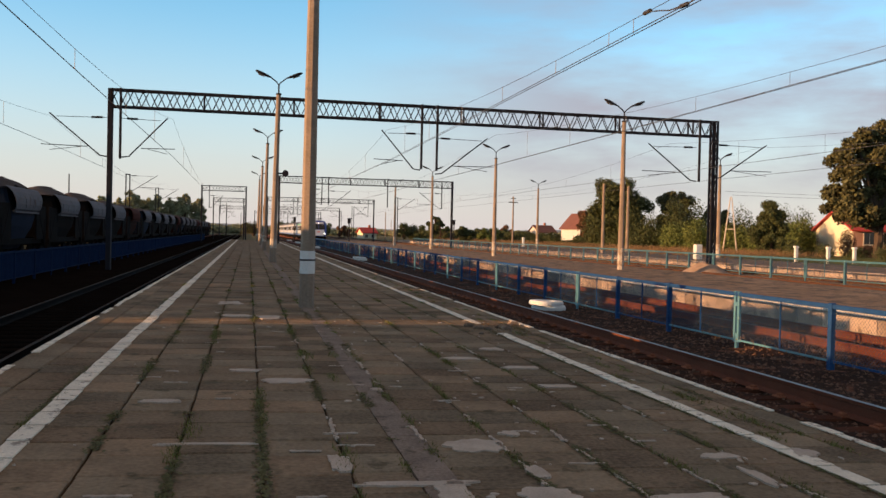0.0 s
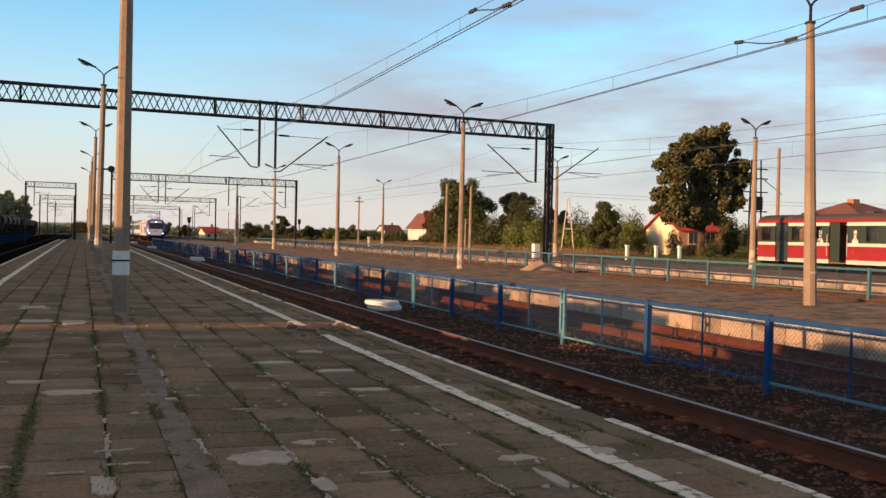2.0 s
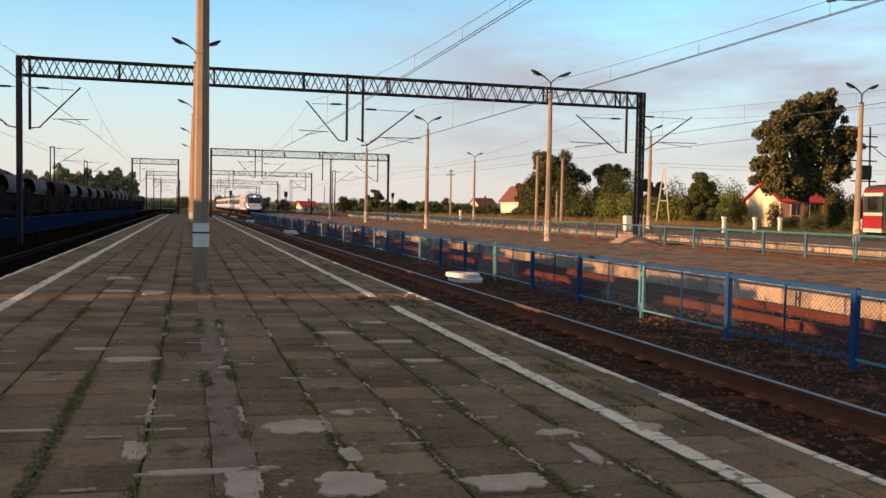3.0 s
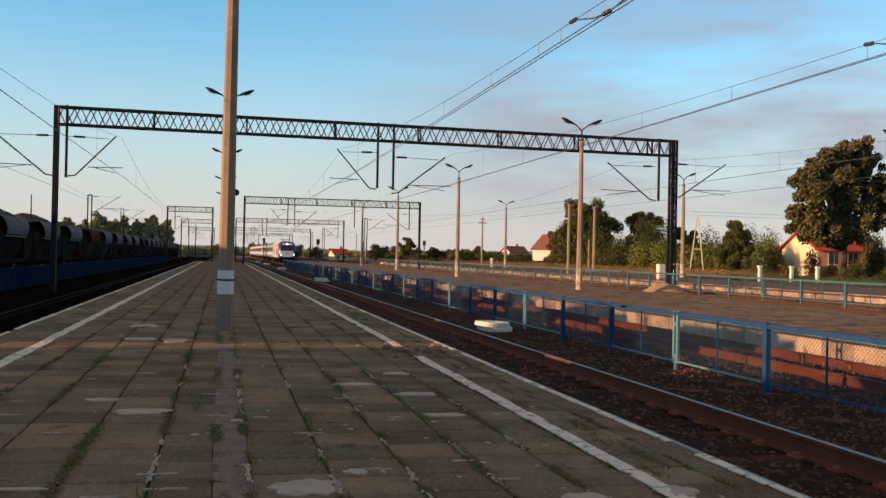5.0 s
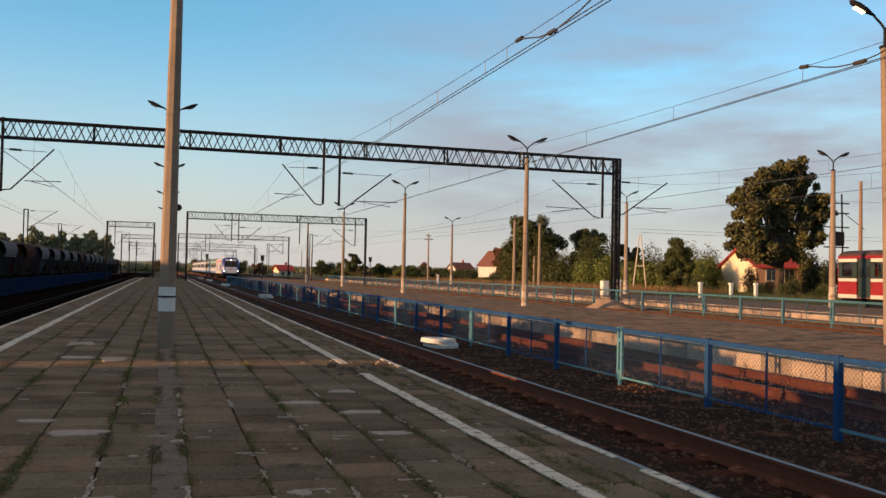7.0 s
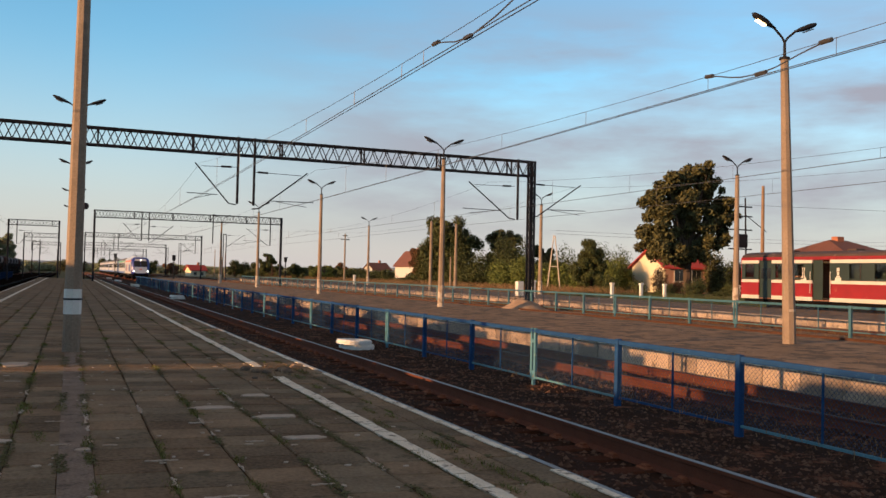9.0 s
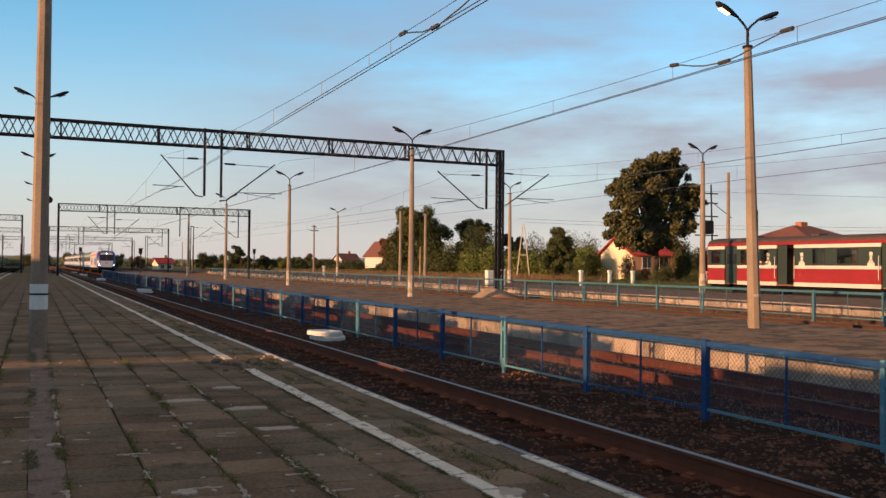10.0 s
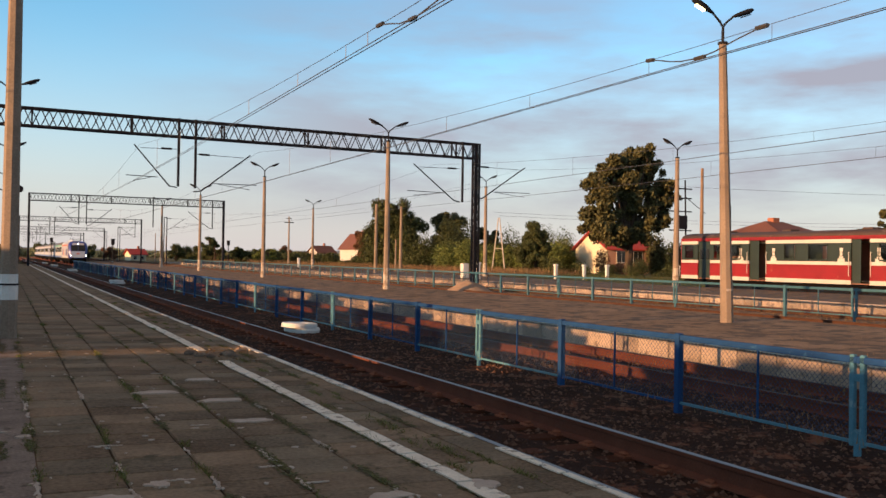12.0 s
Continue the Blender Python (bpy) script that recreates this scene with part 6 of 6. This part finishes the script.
def crumbs():
    """Thin crumbled mortar along joints, and pale specks trodden into the slabs."""
    g = np.random.default_rng(31)
    s = Shape()
    def flake(x, y, w, l, n=7):
        turn = g.random() * 6.28
        ring = []
        for i in range(n):
            a = 2 * math.pi * i / n + turn
            k = 0.55 + 0.75 * g.random()
            px, py = x + math.cos(a) * w * k, y + math.sin(a) * l * k
            ring.append((px, py, plat(px) + 0.0085))
        s.add(ring + [(a, b, c - 0.01) for a, b, c in ring], [tuple(range(n))] + [(i, n + i, n + (i + 1) % n, (i + 1) % n) for i in range(n)])
    for _ in range(170):
        flake(g.uniform(-1.3, 4.3) if g.random() < 0.35 else g.uniform(1.2, 4.3), 3.6 + 14 * g.random() ** 1.5, 0.008 + 0.03 * g.random() ** 2, 0.008 + 0.03 * g.random() ** 2)
    for _ in range(46):
        x = (1.3, 1.83, 2.36, 2.89, 3.42, 0.69)[g.integers(6)]
        y0, ln = 3.8 + 9 * g.random() ** 1.4, 0.15 + 0.4 * g.random()
        for k in range(int(ln / 0.05)):
            flake(x + g.normal() * 0.008, y0 + k * 0.05, 0.008 + 0.012 * g.random(), 0.035, 6)
    for _ in range(26):
        x, y, w = g.uniform(-0.9, 3.3), 4.0 + 9 * g.random() ** 1.3, 0.08 + 0.2 * g.random()
        for k in range(int(w / 0.04)):
            flake(x + k * 0.04, y + g.normal() * 0.006, 0.03, 0.007 + 0.01 * g.random(), 6)
    tagged(part("mortar_crumbs", s, MORTAR), "pale mortar crumbs and smears on the slabs", "crumbs", kind="stuff")


crumbs()
rub = thing("broken_concrete", "crumbled concrete lumps at the platform's edge", "rubble")
for k in range(24):
    x, y, r = 3.5 + random.random() * 1.1, 12.6 + random.random() * 1.7, 0.02 + random.random() ** 2 * 0.09
    part("lump", S().box(x - r, x + r, y - r * 0.8, y + r * 0.8, plat(x) - 0.02, plat(x) + r * 0.7, r * 0.3), DIRT, rub)


def joint_weeds():
    g = np.random.default_rng(15)
    edges = [b for a, b in COLS]
    v, f = [], []
    spots = []
    for _ in range(170):
        spots.append((edges[g.integers(len(edges))] + g.normal() * 0.015, 3.5 + 30 * g.random() ** 1.5, 0.05 + 0.1 * g.random()))
    for _ in range(26):
        spots.append((4.27 + g.normal() * 0.09, 4 + 26 * g.random() ** 1.2, 0.06 + 0.09 * g.random()))
    spots += [(4.28, 7.5, 0.14), (4.26, 7.7, 0.16), (4.3, 6.6, 0.14), (0.9, 8.6, 0.12), (0.72, 10.2, 0.2), (-0.35, 6.2, 0.18), (0.7, 5.4, 0.16)]
    for x, y, r in spots:
        for _ in range(int(50 + 500 * r)):
            px, py = x + g.normal() * r * 0.22, y + g.normal() * r * 1.2
            h, a = 0.008 + 0.028 * g.random() * (r / 0.12), g.random() * 6.28
            k = len(v)
            z = plat(px)
            v += [(px - math.cos(a) * 0.005, py - math.sin(a) * 0.005, z - 0.01), (px + math.cos(a) * 0.005, py + math.sin(a) * 0.005, z - 0.01), (px + g.normal() * 0.02, py + g.normal() * 0.02, z + h)]
            f.append((k, k + 1, k + 2))
    me = bpy.data.meshes.new("joint_weeds")
    me.from_pydata(v, [], f)
    # flat moss that fills and edges the long joints
    mv, mf = [], []
    for x in edges:
        y = 3.2
        while y < 60:
            y += 0.02 + 0.0012 * y
            if noise.noise((x * 3, y * 0.7, 4.0)) + 0.4 * noise.noise((x * 3, y * 3.0, 8.0)) < 0.14:
                continue
            for _ in range(6):
                px, py, r, a = x + g.normal() * (0.014 + 0.0016 * min(y, 20)), y + g.normal() * 0.03, 0.005 + 0.01 * g.random(), g.random() * 6.28
                k = len(mv)
                mv += [(px + r * math.cos(a + q), py + 1.6 * r * math.sin(a + q), plat(px) + 0.006 + 0.004 * g.random()) for q in (0.0, 1.3, 2.5, 3.8, 5.1)]
                mf.append((k, k + 1, k + 2, k + 3, k + 4))
    moss = bpy.data.meshes.new("joint_moss")
    moss.from_pydata(mv, [], mf)
    tagged(part("joint_moss", moss, MOSS), "olive moss and dirt filling the long slab joints", "moss", kind="stuff")
    tagged(part("joint_weeds", me, GRASS), "short green weeds and moss in the slab joints", "weeds", kind="stuff")


joint_weeds()
